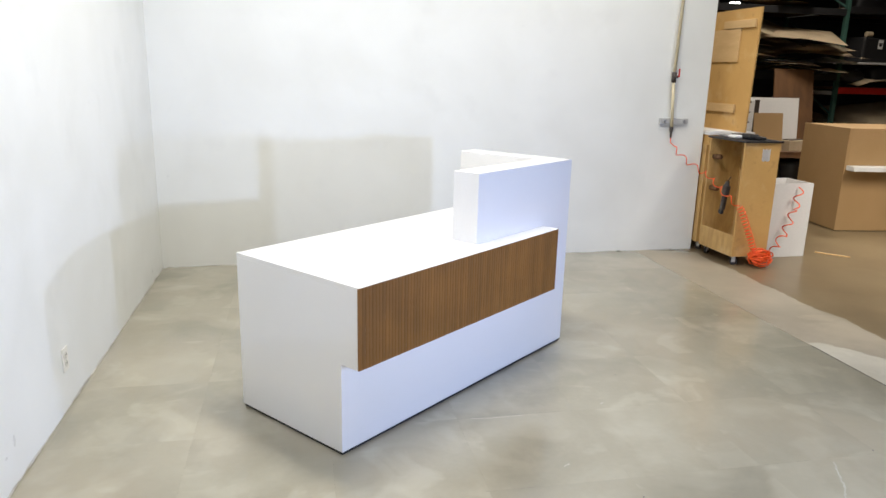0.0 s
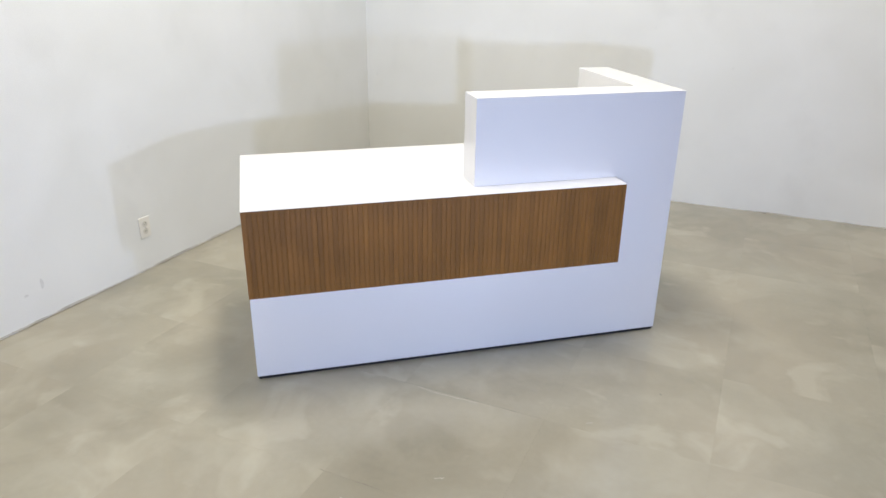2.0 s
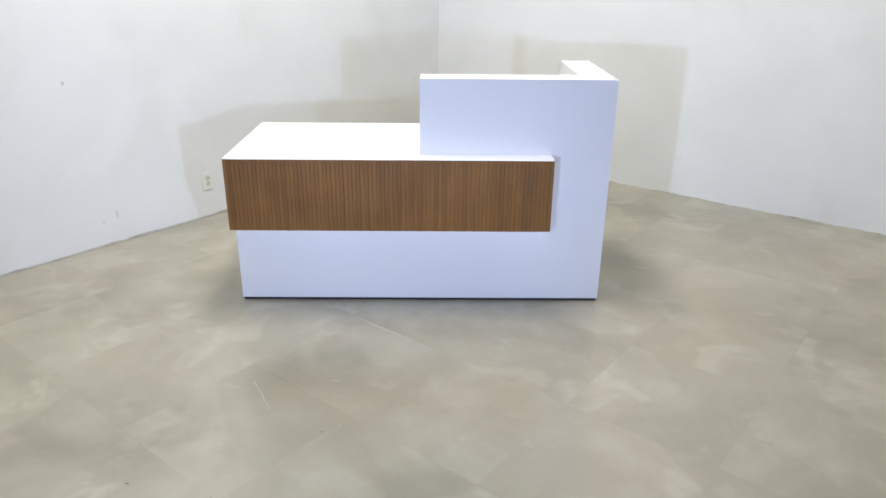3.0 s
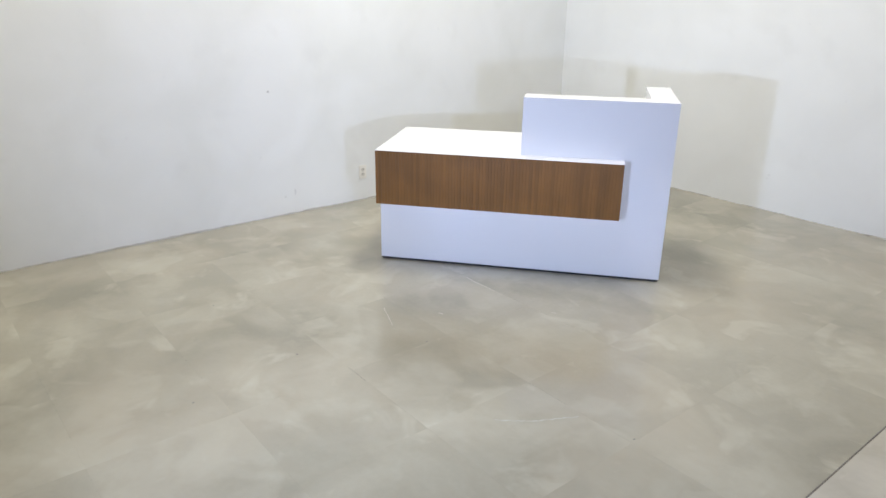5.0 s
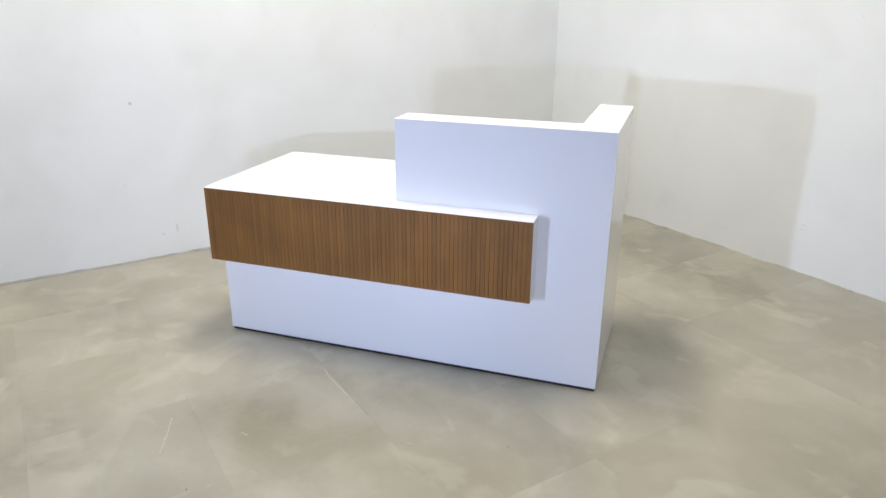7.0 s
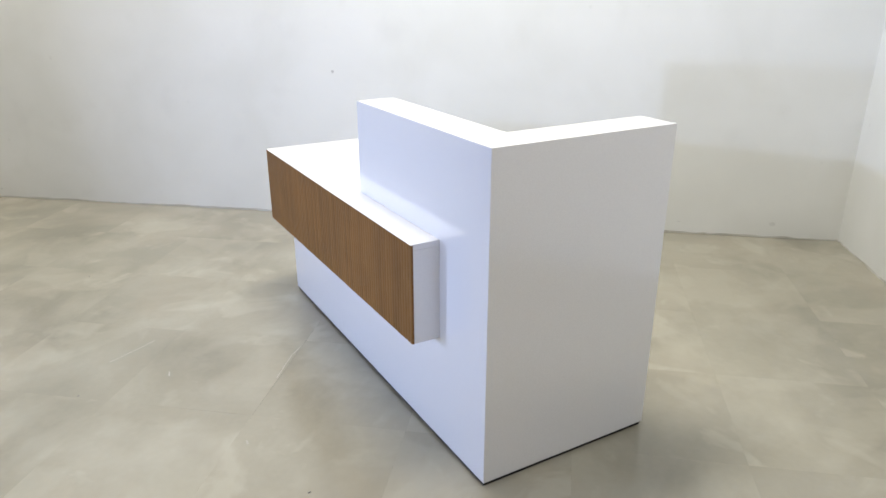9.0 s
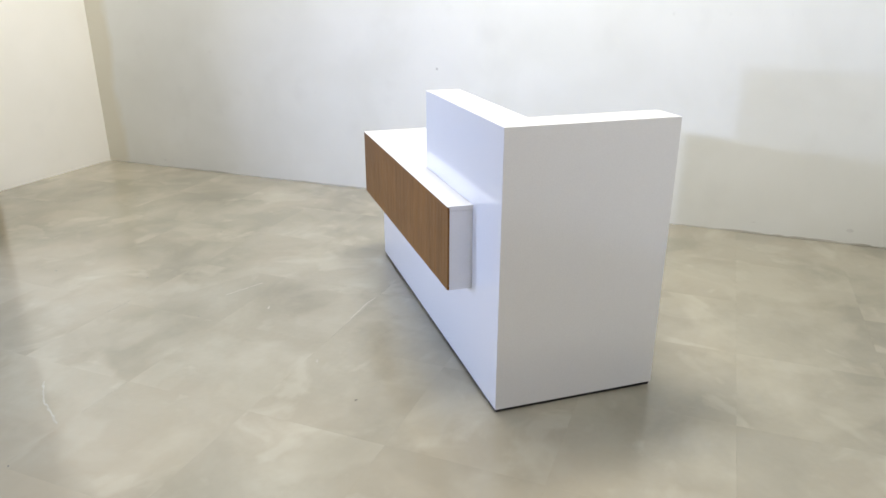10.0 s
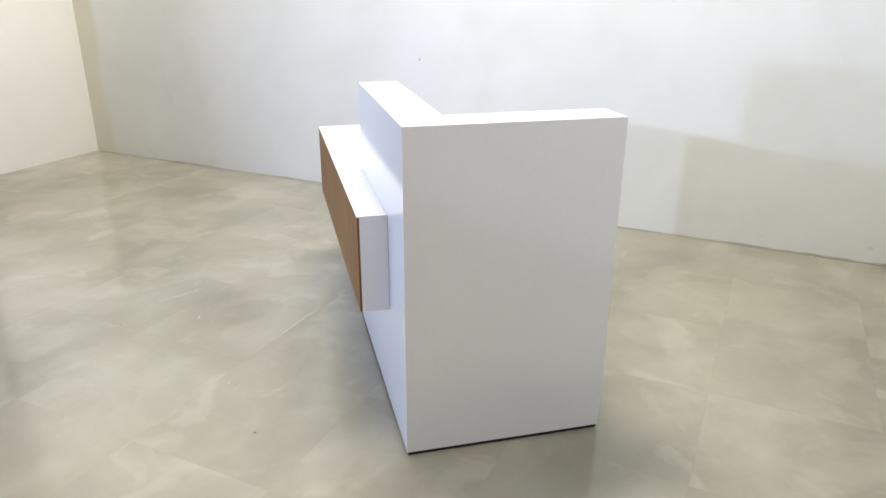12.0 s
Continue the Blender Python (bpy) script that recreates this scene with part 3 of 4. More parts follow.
def back_cart():
    c = thing("back_cart", pose(4.80, 0.05, 0), "tan board cabinet on casters behind the wall end", "cart")
    part("body", boxed(0, 0.45, 0, 0.82, 0.085, 1.09, bevel=0.002), MDF, c)
    part("front_stile", boxed(-0.018, -0.0005, 0, 0.06, 0.085, 1.0, bevel=0.001), BIRCH, c)
    part("top", boxed(-0.01, 0.46, -0.004, 0.83, 1.0905, 1.118, bevel=0.002), MELAMINE, c, "white board top")
    for x, y in ((0.05, 0.05), (0.4, 0.05), (0.05, 0.6), (0.4, 0.6)):
        caster(c, x, y, 40 * x + 20)


back_cart()


def leaning_board():
    b = thing("particle_board", pose(5.10, 0, 1.118, 0, 1.2, 0), "tan particleboard sheet with pine cleats, standing on a cabinet", "board")
    part("sheet", boxed(0, 0.018, -0.02, 0.80, 0, 1.10, bevel=0.001), MDF, b)
    part("cleat", boxed(-0.02, -0.0005, 0.17, 0.665, 0.17, 0.245, bevel=0.002), TAPE, b, "pale pine cleat")
    part("cleat", boxed(-0.02, -0.0005, 0.02, 0.50, 0.93, 1.0, bevel=0.002), TAPE, b, "pale pine cleat")
    part("patch", boxed(-0.014, -0.0005, 0.23, 0.66, 0.63, 0.925, bevel=0.002), TAPE, b, "pale square board")


leaning_board()


def white_crate():
    c = thing("white_crate", pose(5.30, -0.28, 0, 0, 0, 1.5), "open white melamine box on the concrete floor", "box")
    W, D, h, t = 0.41, 0.36, 0.685, 0.018
    part("front", boxed(0, W, 0, t, 0, h, bevel=0.001), MELAMINE, c)
    part("back", boxed(0, W, D - t, D, 0, h, bevel=0.001), MELAMINE, c)
    part("side", boxed(0, t, t + 0.0004, D - t - 0.0004, 0, h, bevel=0.001), TAPE, c, "raw pale side")
    part("side", boxed(W - t, W, t + 0.0004, D - t - 0.0004, 0, h, bevel=0.001), MELAMINE, c)
    part("bottom", boxed(t, W - t, t, D - t, 0.004, 0.02), MELAMINE, c)


white_crate()


def hose_line(points, radius, pitch, r):
    """A coiled hose along a broken line."""
    pts = [Vector(p) for p in points]
    out, phase = [], 0.0
    side = Vector((0, 0, 1))
    for a, b in zip(pts, pts[1:]):
        d = b - a
        n = max(6, int(d.length / pitch * 12))
        u = d.normalized()
        s = (side - u * side.dot(u)).normalized() if abs(u.z) < 0.95 else Vector((0, 1, 0))
        w = u.cross(s)
        for i in range(n):
            p = a + d * i / n
            phase += 2 * math.pi * (d.length / n) / pitch
            out.append(p + radius * (math.cos(phase) * s + math.sin(phase) * w))
    return out


def air_hose():
    h = thing("air_hose", pose(0, 0, 0), "orange coiled air hose hanging from the pipe to the floor", "hose")
    start = NORTH @ Vector((4.412, -0.052, 1.06))
    bm = bmesh.new()
    add_tube(bm, [start, start + Vector((0.0, -0.004, -0.04)), start + Vector((0.03, -0.03, -0.07))]
             + hose_line([start + Vector((0.03, -0.03, -0.09)), (4.56, 0.0, 0.86), (4.69, -0.04, 0.775), (4.712, -0.17, 0.745), (4.712, -0.35, 0.66), (4.725, -0.47, 0.60), (4.78, -0.555, 0.535)], 0.024, 0.135, 0.004), 0.0042)
    part("wall_span", bm, ORANGE, h, smooth=True)
    bm = bmesh.new()
    add_tube(bm, hose_line([(4.78, -0.555, 0.535), (4.80, -0.565, 0.50), (4.86, -0.575, 0.36), (4.945, -0.58, 0.17), (4.99, -0.58, 0.07)], 0.026, 0.030, 0.004), 0.004)
    part("cart_span", bm, ORANGE, h, smooth=True)
    rng = random.Random(4)
    pts = []
    for i in range(220):
        a = i * 0.62
        r = 0.072 + 0.034 * math.sin(i * 0.37)
        c = Vector((5.025, -0.575, 0.085))
        tilt = 1.3 * math.sin(i * 0.11)
        p = Vector((math.cos(a) * r, math.sin(a) * r * math.cos(tilt), math.sin(a) * r * math.sin(tilt) * 0.8 + rng.uniform(-0.004, 0.004)))
        q = c + p
        pts.append((q.x, q.y, max(0.006, q.z)))
    bm = bmesh.new()
    add_tube(bm, pts, 0.005, 6)
    part("floor_tangle", bm, ORANGE, h, "tangled loops on the floor", smooth=True)
    bm = bmesh.new()
    add_tube(bm, hose_line([(5.10, -0.50, 0.05), (5.28, -0.40, 0.09), (5.42, -0.337, 0.24), (5.50, -0.325, 0.46), (5.53, -0.325, 0.67)], 0.034, 0.125, 0.005), 0.005)
    part("crate_span", bm, ORANGE, h, smooth=True)


air_hose()


def cart_clutter():
    z = 1.092
    bm = boxed(0.27, 0.42, 0.10, 0.20, z, z + 0.045, bevel=0.018)
    add_box(bm, 0.37, 0.48, 0.15, 0.22, z, z + 0.03, bevel=0.012)
    solid("tool_pouch", bm, BLACK, CART, "black tool pouch lying on the cart top", "pouch")
    bm = boxed(0.20, 0.31, 0.03, 0.12, z, z + 0.03, bevel=0.014)
    solid("rag", bm, PAPER, CART, "crumpled white rag on the cart top", "rag")
    bm = boxed(0.05, 0.21, 0.05, 0.075, z, z + 0.018, bevel=0.004)
    add_cyl(bm, (0.21, 0.062, z + 0.009), (0.27, 0.062, z + 0.009), 0.006, seg=10)
    solid("hand_tool", bm, STEEL, CART, "steel hand tool on the cart top", "tool")
    solid("flat_case", boxed(0.02, 0.22, 0.20, 0.29, z, z + 0.022, bevel=0.004), BLACK, CART, "flat black case on the cart top", "case")
    solid("paper_stack", boxed(0.02, 0.22, -0.004, 0.20, 1.1185, 1.127, bevel=0.002), PAPER, pose(4.82, 0.07, 0), "stack of white paper on the cabinet", "paper")


cart_clutter()


def wrapped_counter():
    c = thing("wrapped_counter", pose(6.85, 0.70, 0, 0, 0, -8), "brown kraft-faced counter with a white shelf", "counter")
    part("body", boxed(0, 2.0, 0.0, 0.86, 0.006, 1.115, bevel=0.003), KRAFT_DESK, c)
    part("plinth", boxed(0.02, 1.98, 0.02, 0.84, 0, 0.006), KICK, c)
    part("upper_front", boxed(0.02, 2.0, -0.006, -0.0005, 0.725, 1.113, bevel=0.001), KRAFT_DESK, c)
    part("shelf", boxed(0.02, 2.0, -0.14, -0.0005, 0.672, 0.722, bevel=0.004), MELAMINE, c, "white ledge")


wrapped_counter()
solid("floor_offcut", boxed(0, 0.30, 0, 0.02, 0, 0.012, bevel=0.002), TAPE, pose(5.91, -0.17, 0, 0, 0, -48), "thin pale wooden offcut on the floor", "offcut")


# ---- the store behind ----
def work_bench():
    b = thing("work_bench", pose(6.35, 1.95, 0), "dark steel work bench with a full shelf", "bench")
    part("top", boxed(0, 1.6, 0, 0.75, 0.685, 0.725, bevel=0.003), RUST, b)
    part("shelf", boxed(0.03, 1.57, 0.03, 0.72, 0.20, 0.225), RUST, b)
    for x in (0.02, 1.53):
        for y in (0.02, 0.68):
            part("leg", boxed(x, x + 0.05, y, y + 0.05, 0, 0.685), BLACK, b)


work_bench()


def drawer_unit():
    d = thing("drawer_unit", pose(6.50, 2.15, 0.725), "small white drawer unit on the bench", "drawers")
    part("body", boxed(0, 0.19, 0.004, 0.26, 0, 0.63, bevel=0.002), MELAMINE, d)
    for k in range(5):
        z = 0.012 + 0.123 * k
        front = part("drawer_front", boxed(0.006, 0.184, -0.012, 0.0035, z, z + 0.113, bevel=0.002), MELAMINE, d)
        part("pull", boxed(0.06, 0.13, -0.020, -0.0125, z + 0.085, z + 0.10, bevel=0.002), BLACK, front, "black pull")


drawer_unit()
solid("melamine_offcut", boxed(0, 0.85, 0, 0.02, 0, 0.65, bevel=0.001), MELAMINE, pose(6.72, 2.42, 0.725, -6, 0, 0), "white melamine offcut leaning on the bench", "offcut")
solid("board_offcut", boxed(0, 0.41, 0, 0.012, 0, 0.47, bevel=0.001), KRAFT_DESK, pose(6.71, 2.10, 0.725, -8, 0, 0), "brown board piece leaning on the bench", "board")
solid("tin_box", boxed(0, 0.15, 0, 0.05, 0, 0.62, bevel=0.004), TOOL, pose(6.715, 2.30, 0.725), "tall dark tin behind the brown board", "tin")
solid("small_carton", boxed(0, 0.34, 0, 0.2, 0, 0.13, bevel=0.002), KRAFT, pose(7.16, 2.02, 0.725, 0, 0, 8), "small brown carton on the bench", "carton")
solid("carton_flap", boxed(0, 0.22, 0, 0.12, 0, 0.012, bevel=0.002), TOOL, pose(7.20, 2.06, 0.856, 0, 0, 14), "dark folded pad on a brown carton", "pad")
solid("plywood_sheet", boxed(0, 0.66, 0, 0.02, 0, 1.78, bevel=0.001), RUST, pose(8.0, 3.38, 0, -9, 0, 0), "rust-brown plywood sheet leaning against the rack", "plywood")


def storage_rack():
    r = thing("storage_rack", pose(6.92, 4.0, 0), "green pallet rack with a red beam, loaded with boards", "rack")
    xs = (-2.5, 0.0, 2.44, 4.88)
    for x in xs:
        for y in (0.0, 1.40):
            part("upright", boxed(x - 0.032, x + 0.032, y - 0.03, y + 0.03, 0, 4.2, bevel=0.004), GREEN, r)
        for k in range(5):
            bm = bmesh.new()
            z = 0.3 + 0.8 * k
            add_cyl(bm, (x, 0.04, z), (x, 1.36, z + 0.7), 0.016, seg=8)
            part("brace", bm, GREEN, r)
        for z in (0.45, 1.42, 2.66):
            part("tie", boxed(x - 0.02, x + 0.02, 0.031, 1.369, z - 0.03, z + 0.03), GALV, r, "pale steel tie")
    for i, (a, b) in enumerate(zip(xs, xs[1:])):
        for z in ((0.55, 1.66, 2.62), (0.55, 1.66, 2.62), (0.62, 1.46, 2.66))[i]:
            for y in (-0.015, 1.415):
                part("beam", boxed(a + 0.033, b - 0.033, y - 0.02, y + 0.02, z - 0.05, z + 0.05, bevel=0.004),
                     RED if (i == 2 and z == 1.46 and y < 0) else BLACK, r, "red beam" if (i == 2 and z == 1.46 and y < 0) else "")
            part("deck", boxed(a + 0.05, b - 0.05, 0.012, 1.388, z + 0.02, z + 0.05), RUST, r)
    return r


storage_rack()


def board_sheet(w, d, sag, twist, seed):
    """A thin, slightly bowed sheet."""
    rng = random.Random(seed)
    bm = bmesh.new()
    n, m = 8, 5
    ph = rng.uniform(0, 6)
    g = [[bm.verts.new((w * i / (n - 1), d * k / (m - 1), sag * math.sin(i * 0.7 + ph) + twist * (i / n - 0.5) * (k / m - 0.5))) for k in range(m)] for i in range(n)]
    for i in range(n - 1):
        for k in range(m - 1):
            bm.faces.new((g[i][k], g[i + 1][k], g[i + 1][k + 1], g[i][k + 1]))
    bmesh.ops.solidify(bm, geom=bm.faces[:], thickness=0.006)
    return bm


rng = random.Random(11)
# x, z, number, width, least and most tilt of each pile
for x0, z0, count, w0, flat, steep in ((7.55, 1.735, 9, 1.5, 1, 6), (7.65, 1.93, 6, 1.5, 5, 12), (7.60, 2.10, 6, 1.15, 13, 22), (7.9, 2.73, 3, 0.9, 1, 4),
                                       (4.9, 1.735, 8, 1.8, 3, 13), (9.3, 0.70, 6, 1.5, 4, 22), (9.55, 1.535, 2, 0.7, 1, 5)):
    z = z0
    for i in range(count):
        w, d = w0 * rng.uniform(0.55, 1.05), rng.uniform(0.6, 1.05)
        solid("cardboard_sheet", board_sheet(w, d, rng.uniform(0.006, 0.03), rng.uniform(-0.2, 0.2), i),
              KRAFT if rng.random() < 0.93 else PAPER, pose(x0 + rng.uniform(0, 0.45), 4.0 - rng.uniform(0.05, 0.35), z + 0.03, rng.uniform(flat, steep), rng.uniform(-7, 7), rng.uniform(-24, 24)),
              "bowed cardboard sheet in a stack on the rack", "cardboard", "sheets on the rack")
        z += rng.uniform(0.016, 0.034)


def soft_bag(seed, w, d, h):
    rng = random.Random(seed)
    bm = bmesh.new()
    bmesh.ops.create_icosphere(bm, subdivisions=3, radius=0.5)
    for v in bm.verts:
        c = v.co.copy()
        k = 1 + 0.12 * noise.noise(c * 3.0 + Vector((seed, 0, 0)))
        sx = [math.copysign(abs(q * 2) ** 0.5 / 2, q) for q in c]
        v.co = Vector((sx[0] * w * k, sx[1] * d * k, max(-0.46, sx[2]) * h * k))
    lo = min(v.co.z for v in bm.verts)
    for v in bm.verts:
        v.co.z -= lo
    return bm


for i, (x, z, w, h) in enumerate(((9.75, 1.56, 0.5, 0.22), (10.4, 1.56, 0.6, 0.3), (10.9, 1.60, 0.5, 0.3), (9.9, 2.60, 0.6, 0.4), (10.6, 2.6, 0.6, 0.35))):
    solid("black_bag", soft_bag(i, w, 0.5, h), BLACK, pose(x, 4.35, z), "black plastic bag on the rack shelf", "bag", "bags on the rack", smooth=True)
for i, (x, w, h) in enumerate(((6.95, 0.42, 0.33), (7.36, 0.44, 0.40), (7.72, 0.34, 0.30))):
    solid("black_bag", soft_bag(i + 9, w, 0.5, h), BLACK, pose(x, 2.28, 0.225, 0, 0, 30 * i), "black plastic bag on the bench shelf", "bag", "bags on the bench", smooth=True)
case = thing("black_case", pose(9.72, 3.97, 1.90, 0, 3, 8), "black case with a white label on the rack", "case")
part("body", boxed(0, 0.62, 0, 0.4, 0, 0.38, bevel=0.03), BLACK, case)
part("label", boxed(0.28, 0.38, -0.004, -0.0005, 0.22, 0.36), PAPER, case, "white paper label")
part("bar", boxed(0.30, 0.36, -0.006, -0.0045, 0.26, 0.31), BLACK, case, "black bar on the label")
solid("pale_roll", add_cyl(bmesh.new(), (0, 0, 0.04), (0.10, 0, 0.04), 0.04), KRAFT, pose(9.80, 4.05, 2.282), "small tan roll on the rack", "roll")
solid("white_board", boxed(0, 1.3, 0, 0.4, 0, 0.03, bevel=0.003), GALV, pose(9.52, 3.95, 1.865, 0, 0, -2), "pale grey board across the rack shelf", "board")


def bay_lamp():
    m = bpy.data.materials.new("lamp_glow")
    m.use_nodes = True
    b = m.node_tree.nodes["Principled BSDF"]
    b.inputs["Emission Color"].default_value, b.inputs["Emission Strength"].default_value = (1, 0.95, 0.85, 1), 12
    lamp = thing("hanging_lamp", pose(9.95, 7.9, 3.10), "lit round hanging lamp far in the store", "lamp")
    bm = bmesh.new()
    add_cyl(bm, (0, 0, 0), (0, 0, 0.02), 0.10, seg=20)
    part("bulb", bm, m, lamp)
    bm = bmesh.new()
    add_cyl(bm, (0, 0, 0.021), (0, 0, 0.16), 0.13, 0.05, seg=20)
    part("shade", bm, STEEL, lamp)
    bm = bmesh.new()
    add_cyl(bm, (0, 0, 0.16), (0, 0, 2.5), 0.006, seg=8)
    part("cord", bm, BLACK, lamp)


bay_lamp()


# ---- small marks on the floor and walls ----
def strip_line(points, w, seed):
    """A thin flat line on the floor with uneven width."""
    rng = random.Random(seed)
    pts = [Vector(p) for p in points]
    bm = bmesh.new()
    prev = None
    n = 14
    for a, b in zip(pts, pts[1:]):
        d = b - a
        s = Vector((-d.y, d.x, 0)).normalized()
        for i in range(n + 1):
            k = w * rng.uniform(0.4, 1.0)
            p = a + d * i / n + s * rng.uniform(-0.3, 0.3) * w
            cur = (bm.verts.new(p + s * k / 2), bm.verts.new(p - s * k / 2))
            if prev:
                bm.faces.new((prev[0], prev[1], cur[1], cur[0]))
            prev = cur
    return bm


# dark lines along tile edges; the first paints the proud tile's shaded edge
for i, (pts, w, mat, label) in enumerate((
        (((1.70, -2.889, 0.0012), (2.40, -2.889, 0.0012)), 0.0018, EDGE_LINE, "thin dark line drawn along a floor tile edge"),
        (((1.79, -3.485, 0.0012), (2.02, -3.485, 0.0012)), 0.003, EDGE_LINE, "thin dark line drawn along a floor tile edge"),
        (((2.37, -4.081, 0.0012), (2.52, -4.081, 0.0012)), 0.004, EDGE_LINE, "thin dark line drawn along a floor tile edge"),
        (((3.0, -3.486, 0.0012), (3.24, -3.486, 0.0012)), 0.0015, EDGE_LINE, "thin dark line drawn along a floor tile edge"),
        (((1.87, -2.893, 0.0013), (1.94, -2.905, 0.0013), (2.13, -2.898, 0.0013)), 0.005, SMUDGE, "pale chipped edge of a floor tile"),
        (((1.92, -3.57, 0.0013), (2.0, -3.60, 0.0013), (2.13, -3.655, 0.0013)), 0.005, SMUDGE, "pale scratch on the floor"),
        (((2.55, -2.845, 0.0013), (2.57, -2.83, 0.0013)), 0.010, SMUDGE, "pale scratch on the floor"),
        (((2.16, -3.36, 0.0013), (2.19, -3.345, 0.0013)), 0.008, SMUDGE, "pale scratch on the floor"),
        (((3.128, -3.816, 0.001), (3.23, -3.70, 0.001), (3.332, -3.513, 0.001)), 0.011, SMUDGE, "pale filler streak on the concrete floor"))):
    structure("floor_crack", strip_line(pts, w, i), mat, label, "crack")
bm = bmesh.new()
add_cyl(bm, (0, 0, 0), (0.0015, 0, 0), 0.010, 0.006, seg=12)
structure("wall_dent", bm, DENT, "small grey dent in the painted wall", "dent", pose(0, -3.285, 0.977))


def wall_rub(wide, high, seed):
    """A faint rub on the west wall: x out of the wall, y along it."""
    rng = random.Random(seed)
    bm = bmesh.new()
    rim = [bm.verts.new((0.0012, wide / 2 * math.cos(a) * rng.uniform(0.6, 1), high / 2 * math.sin(a) * rng.uniform(0.6, 1))) for a in [k * math.pi / 6 for k in range(12)]]
    back = [bm.verts.new((0, v.co.y * 1.02, v.co.z * 1.02)) for v in rim]
    bm.faces.new(rim)
    for k in range(12):
        bm.faces.new((back[k], back[(k + 1) % 12], rim[(k + 1) % 12], rim[k]))
    return bm


for i, (y, z, wide, high) in enumerate(((-3.113, 0.175, 0.02, 0.06), (-1.007, 0.073, 0.03, 0.008), (-5.94, 0.06, 0.02, 0.02), (-0.434, 0.087, 0.05, 0.03), (-3.20, 0.145, 0.03, 0.016))):
    structure("wall_rub", wall_rub(wide, high, i), RUB, "faint grey rub on the painted wall", "rub", pose(0, y, z))


def wall_bead(length, seed):
    """A worn bead of filler and dirt along the foot of a wall: x along the wall, y out from it."""
    rng = random.Random(seed)
    bm, prev = bmesh.new(), None
    n = int(length / 0.02)
    out = high = 0.004
    for i in range(n + 1):
        out = min(0.006, max(0.002, out + rng.uniform(-0.0025, 0.0025)))
        high = min(0.009, max(0.002, high + rng.uniform(-0.003, 0.003)))
        x = length * i / n
        cur = [bm.verts.new(p) for p in ((x, 0, 0), (x, out, 0), (x, out * 0.4, high * 0.7), (x, 0, high))]
        if prev:
            for k in range(1, 3):
                bm.faces.new((prev[k], prev[k + 1], cur[k + 1], cur[k]))
        prev = cur
    return bm


for i, (x, z, wide, high) in enumerate(((1.757, 0.14, 0.012, 0.02), (2.27, 0.30, 0.03, 0.008))):
    structure("wall_rub", wall_rub(wide, high, 11 + i), RUB, "faint grey rub on the painted wall", "rub", NORTH @ pose(x, 0, z, 0, 0, -90))
structure("trim_west", wall_bead(6.5, 3), BEAD, "worn bead of filler along the foot of the wall", "trim", pose(0.0005, -0.02, 0, 0, 0, -90))
structure("trim_north", wall_bead(4.7, 4), BEAD, "worn bead of filler along the foot of the wall", "trim", NORTH @ pose(4.74, -0.0005, 0, 0, 0, 180))


# chips of mortar and dust where the north wall meets the floor, and specks on the concrete
def chip(seed, r):
    rng = random.Random(seed)
    bm = bmesh.new()
    bmesh.ops.create_icosphere(bm, subdivisions=1, radius=r)
    for v in bm.verts:
        v.co = Vector((v.co.x * rng.uniform(1.2, 2.4), v.co.y * rng.uniform(0.6, 1.2), (v.co.z + r) * 0.5))
    return bm


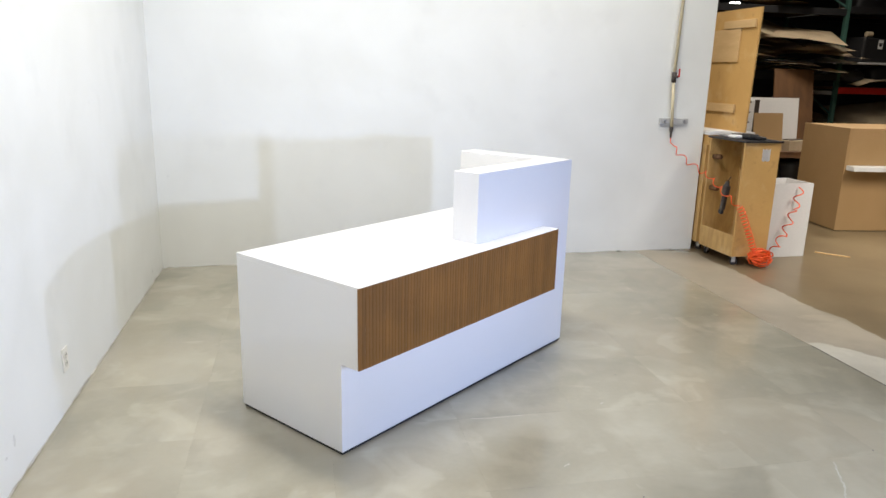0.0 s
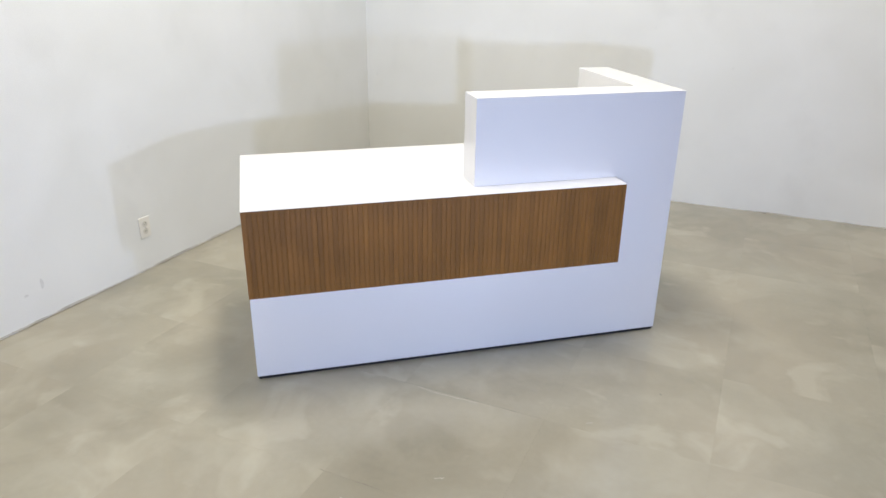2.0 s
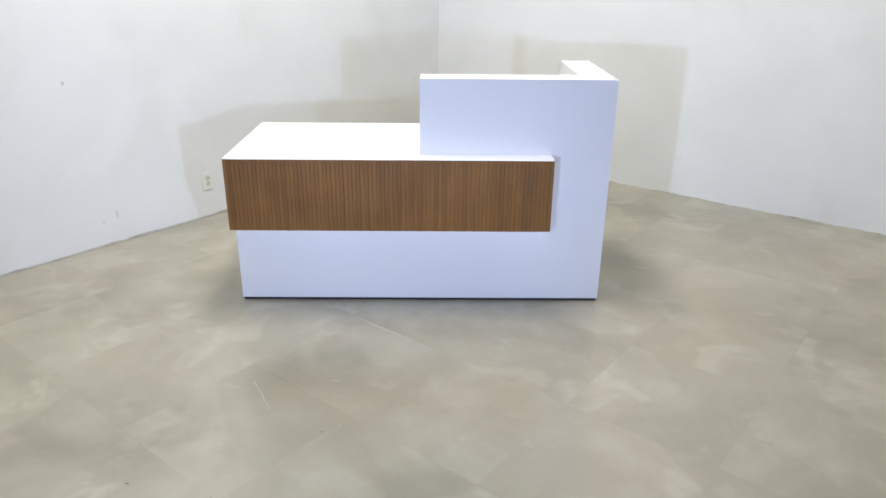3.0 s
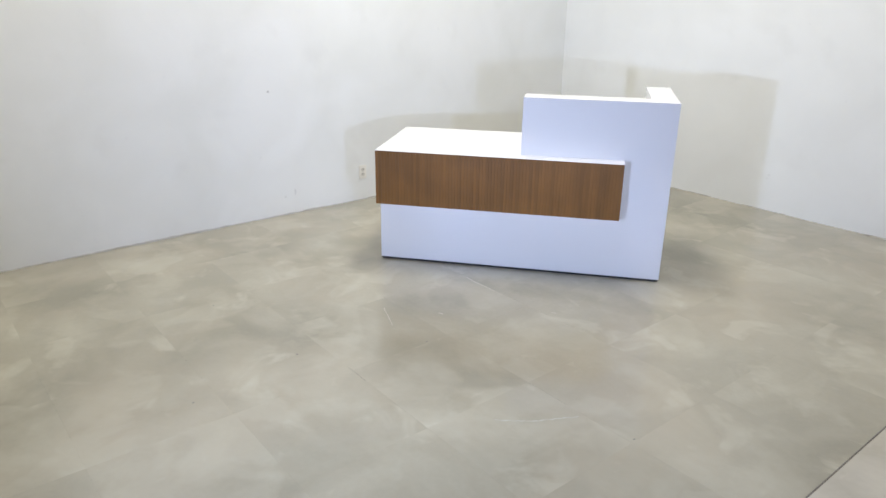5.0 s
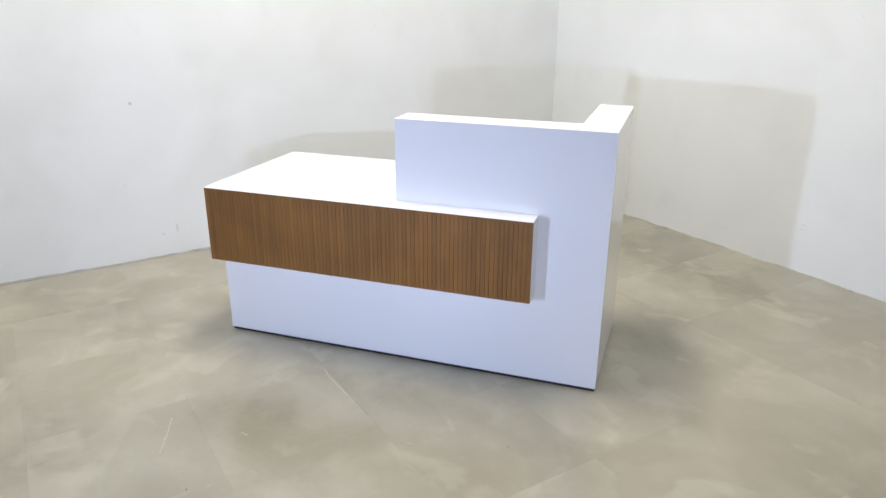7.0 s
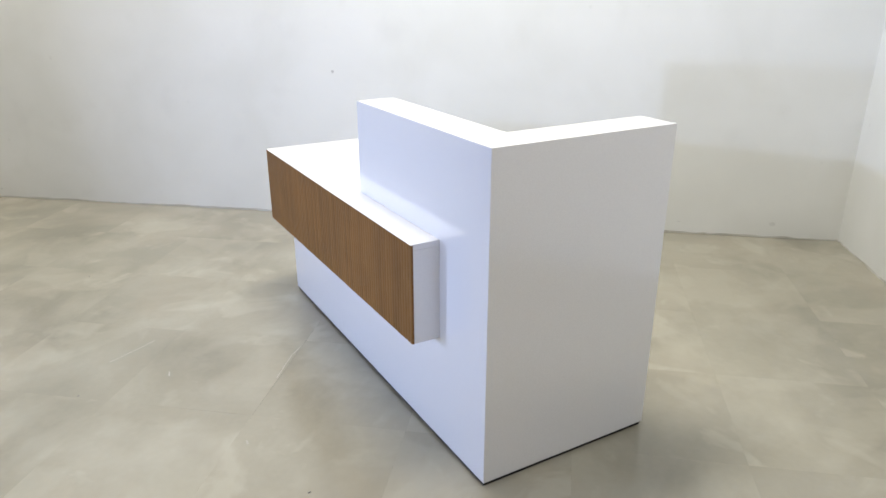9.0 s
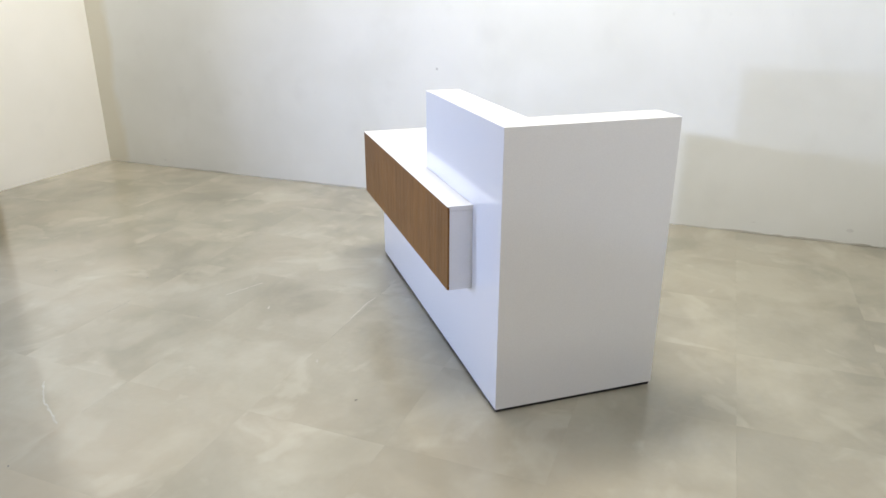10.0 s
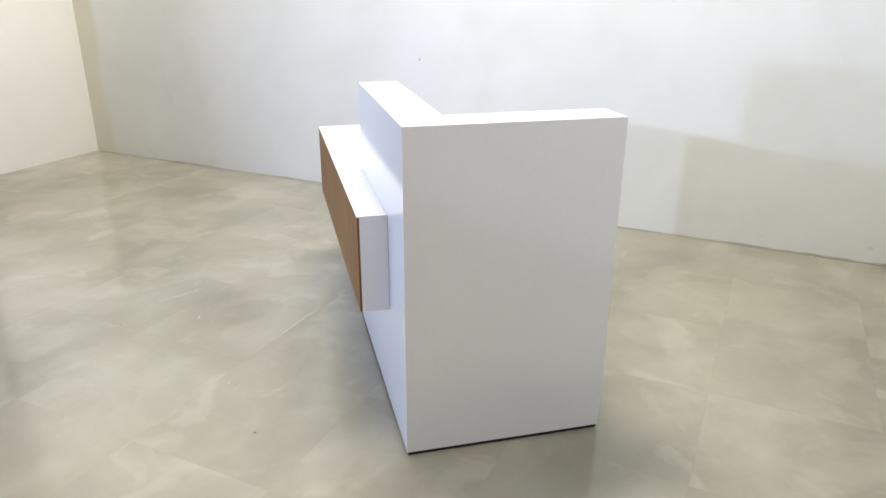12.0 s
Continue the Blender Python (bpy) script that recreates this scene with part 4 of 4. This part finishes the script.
for i, (x, r) in enumerate(((4.02, 0.012), (4.08, 0.008), (3.1, 0.007), (4.55, 0.01), (2.62, 0.006))):
    structure("floor_chip", chip(i, r), JOINT, "small dark chip at the foot of the wall", "chip", NORTH @ pose(x, -0.014, 0, 0, 0, 20 * i))
for i, (x, y) in enumerate(((1.296, -4.327), (2.10, -4.216), (2.211, -4.784), (2.774, -2.53), (2.39, -3.62), (3.58, -3.457))):
    structure("floor_chip", chip(20 + i, 0.0034), JOINT, "small dark speck on the concrete floor", "chip", pose(x, y, 0, 0, 0, 47 * i))


# ---- seen through the dark opening in the south wall ----
def dark_shelf():
    d = thing("dark_shelf", pose(0.55, -7.9, 0), "dark shelf of boards beyond the opening", "shelf")
    for x in (0.0, 1.2):
        part("upright", boxed(x, x + 0.04, 0, 0.5, 0, 2.2), BLACK, d)
    for z in (0.35, 0.85, 1.35, 1.85):
        part("board", boxed(0.041, 1.199, 0, 0.5, z, z + 0.03), RUST, d)


dark_shelf()
part("hinge", boxed(1.1902, 1.197, -6.675, -6.63, 1.24, 1.33, bevel=0.001), STEEL, bpy.data.objects["door_post"], "dull steel hinge")
solid("dark_crate", boxed(0, 0.3, 0, 0.2, 0, 0.09, bevel=0.006), TOOL, pose(1.10, -7.0, 0, 0, 0, 6), "low dark crate beyond the opening", "crate")


# ---- floor tiles ----
def floor_tiles():
    """Square tiles on a 0.595 m grid, each lying a hair askew; one edge stands proud of its neighbour."""
    side, gap = 0.595, 0.00005
    bm = bmesh.new()
    half, lip = side / 2 - gap, 0.0001
    rings = [[bm.verts.new((sx * r, sy * r, z)) for sx, sy in ((-1, -1), (1, -1), (1, 1), (-1, 1))] for r, z in ((half, -0.0035), (half, -lip), (half - lip, 0.0))]
    for a, b in zip(rings, rings[1:]):
        for k in range(4):
            bm.faces.new((a[k], a[(k + 1) % 4], b[(k + 1) % 4], b[k]))
    bm.faces.new(rings[-1])
    bm.faces.new(rings[0][::-1])
    me = mesh_of("tile", bm, TILE)
    rng = random.Random(21)
    for i in range(-7, 0):
        for j in range(-7, 5):
            x, y = 4.185 + (i + 0.5) * side, -2.89 + (j + 0.5) * side
            proud = 0.06 if (i, j) == (-4, -1) else rng.uniform(-0.01, 0.01)
            ob = new("tile", me)
            ob.parent = floor
            ob.matrix_local = pose(x, y, 0.0003 if (i, j) == (-4, -1) else 0, proud, rng.uniform(-0.01, 0.01), 0)


floor_tiles()
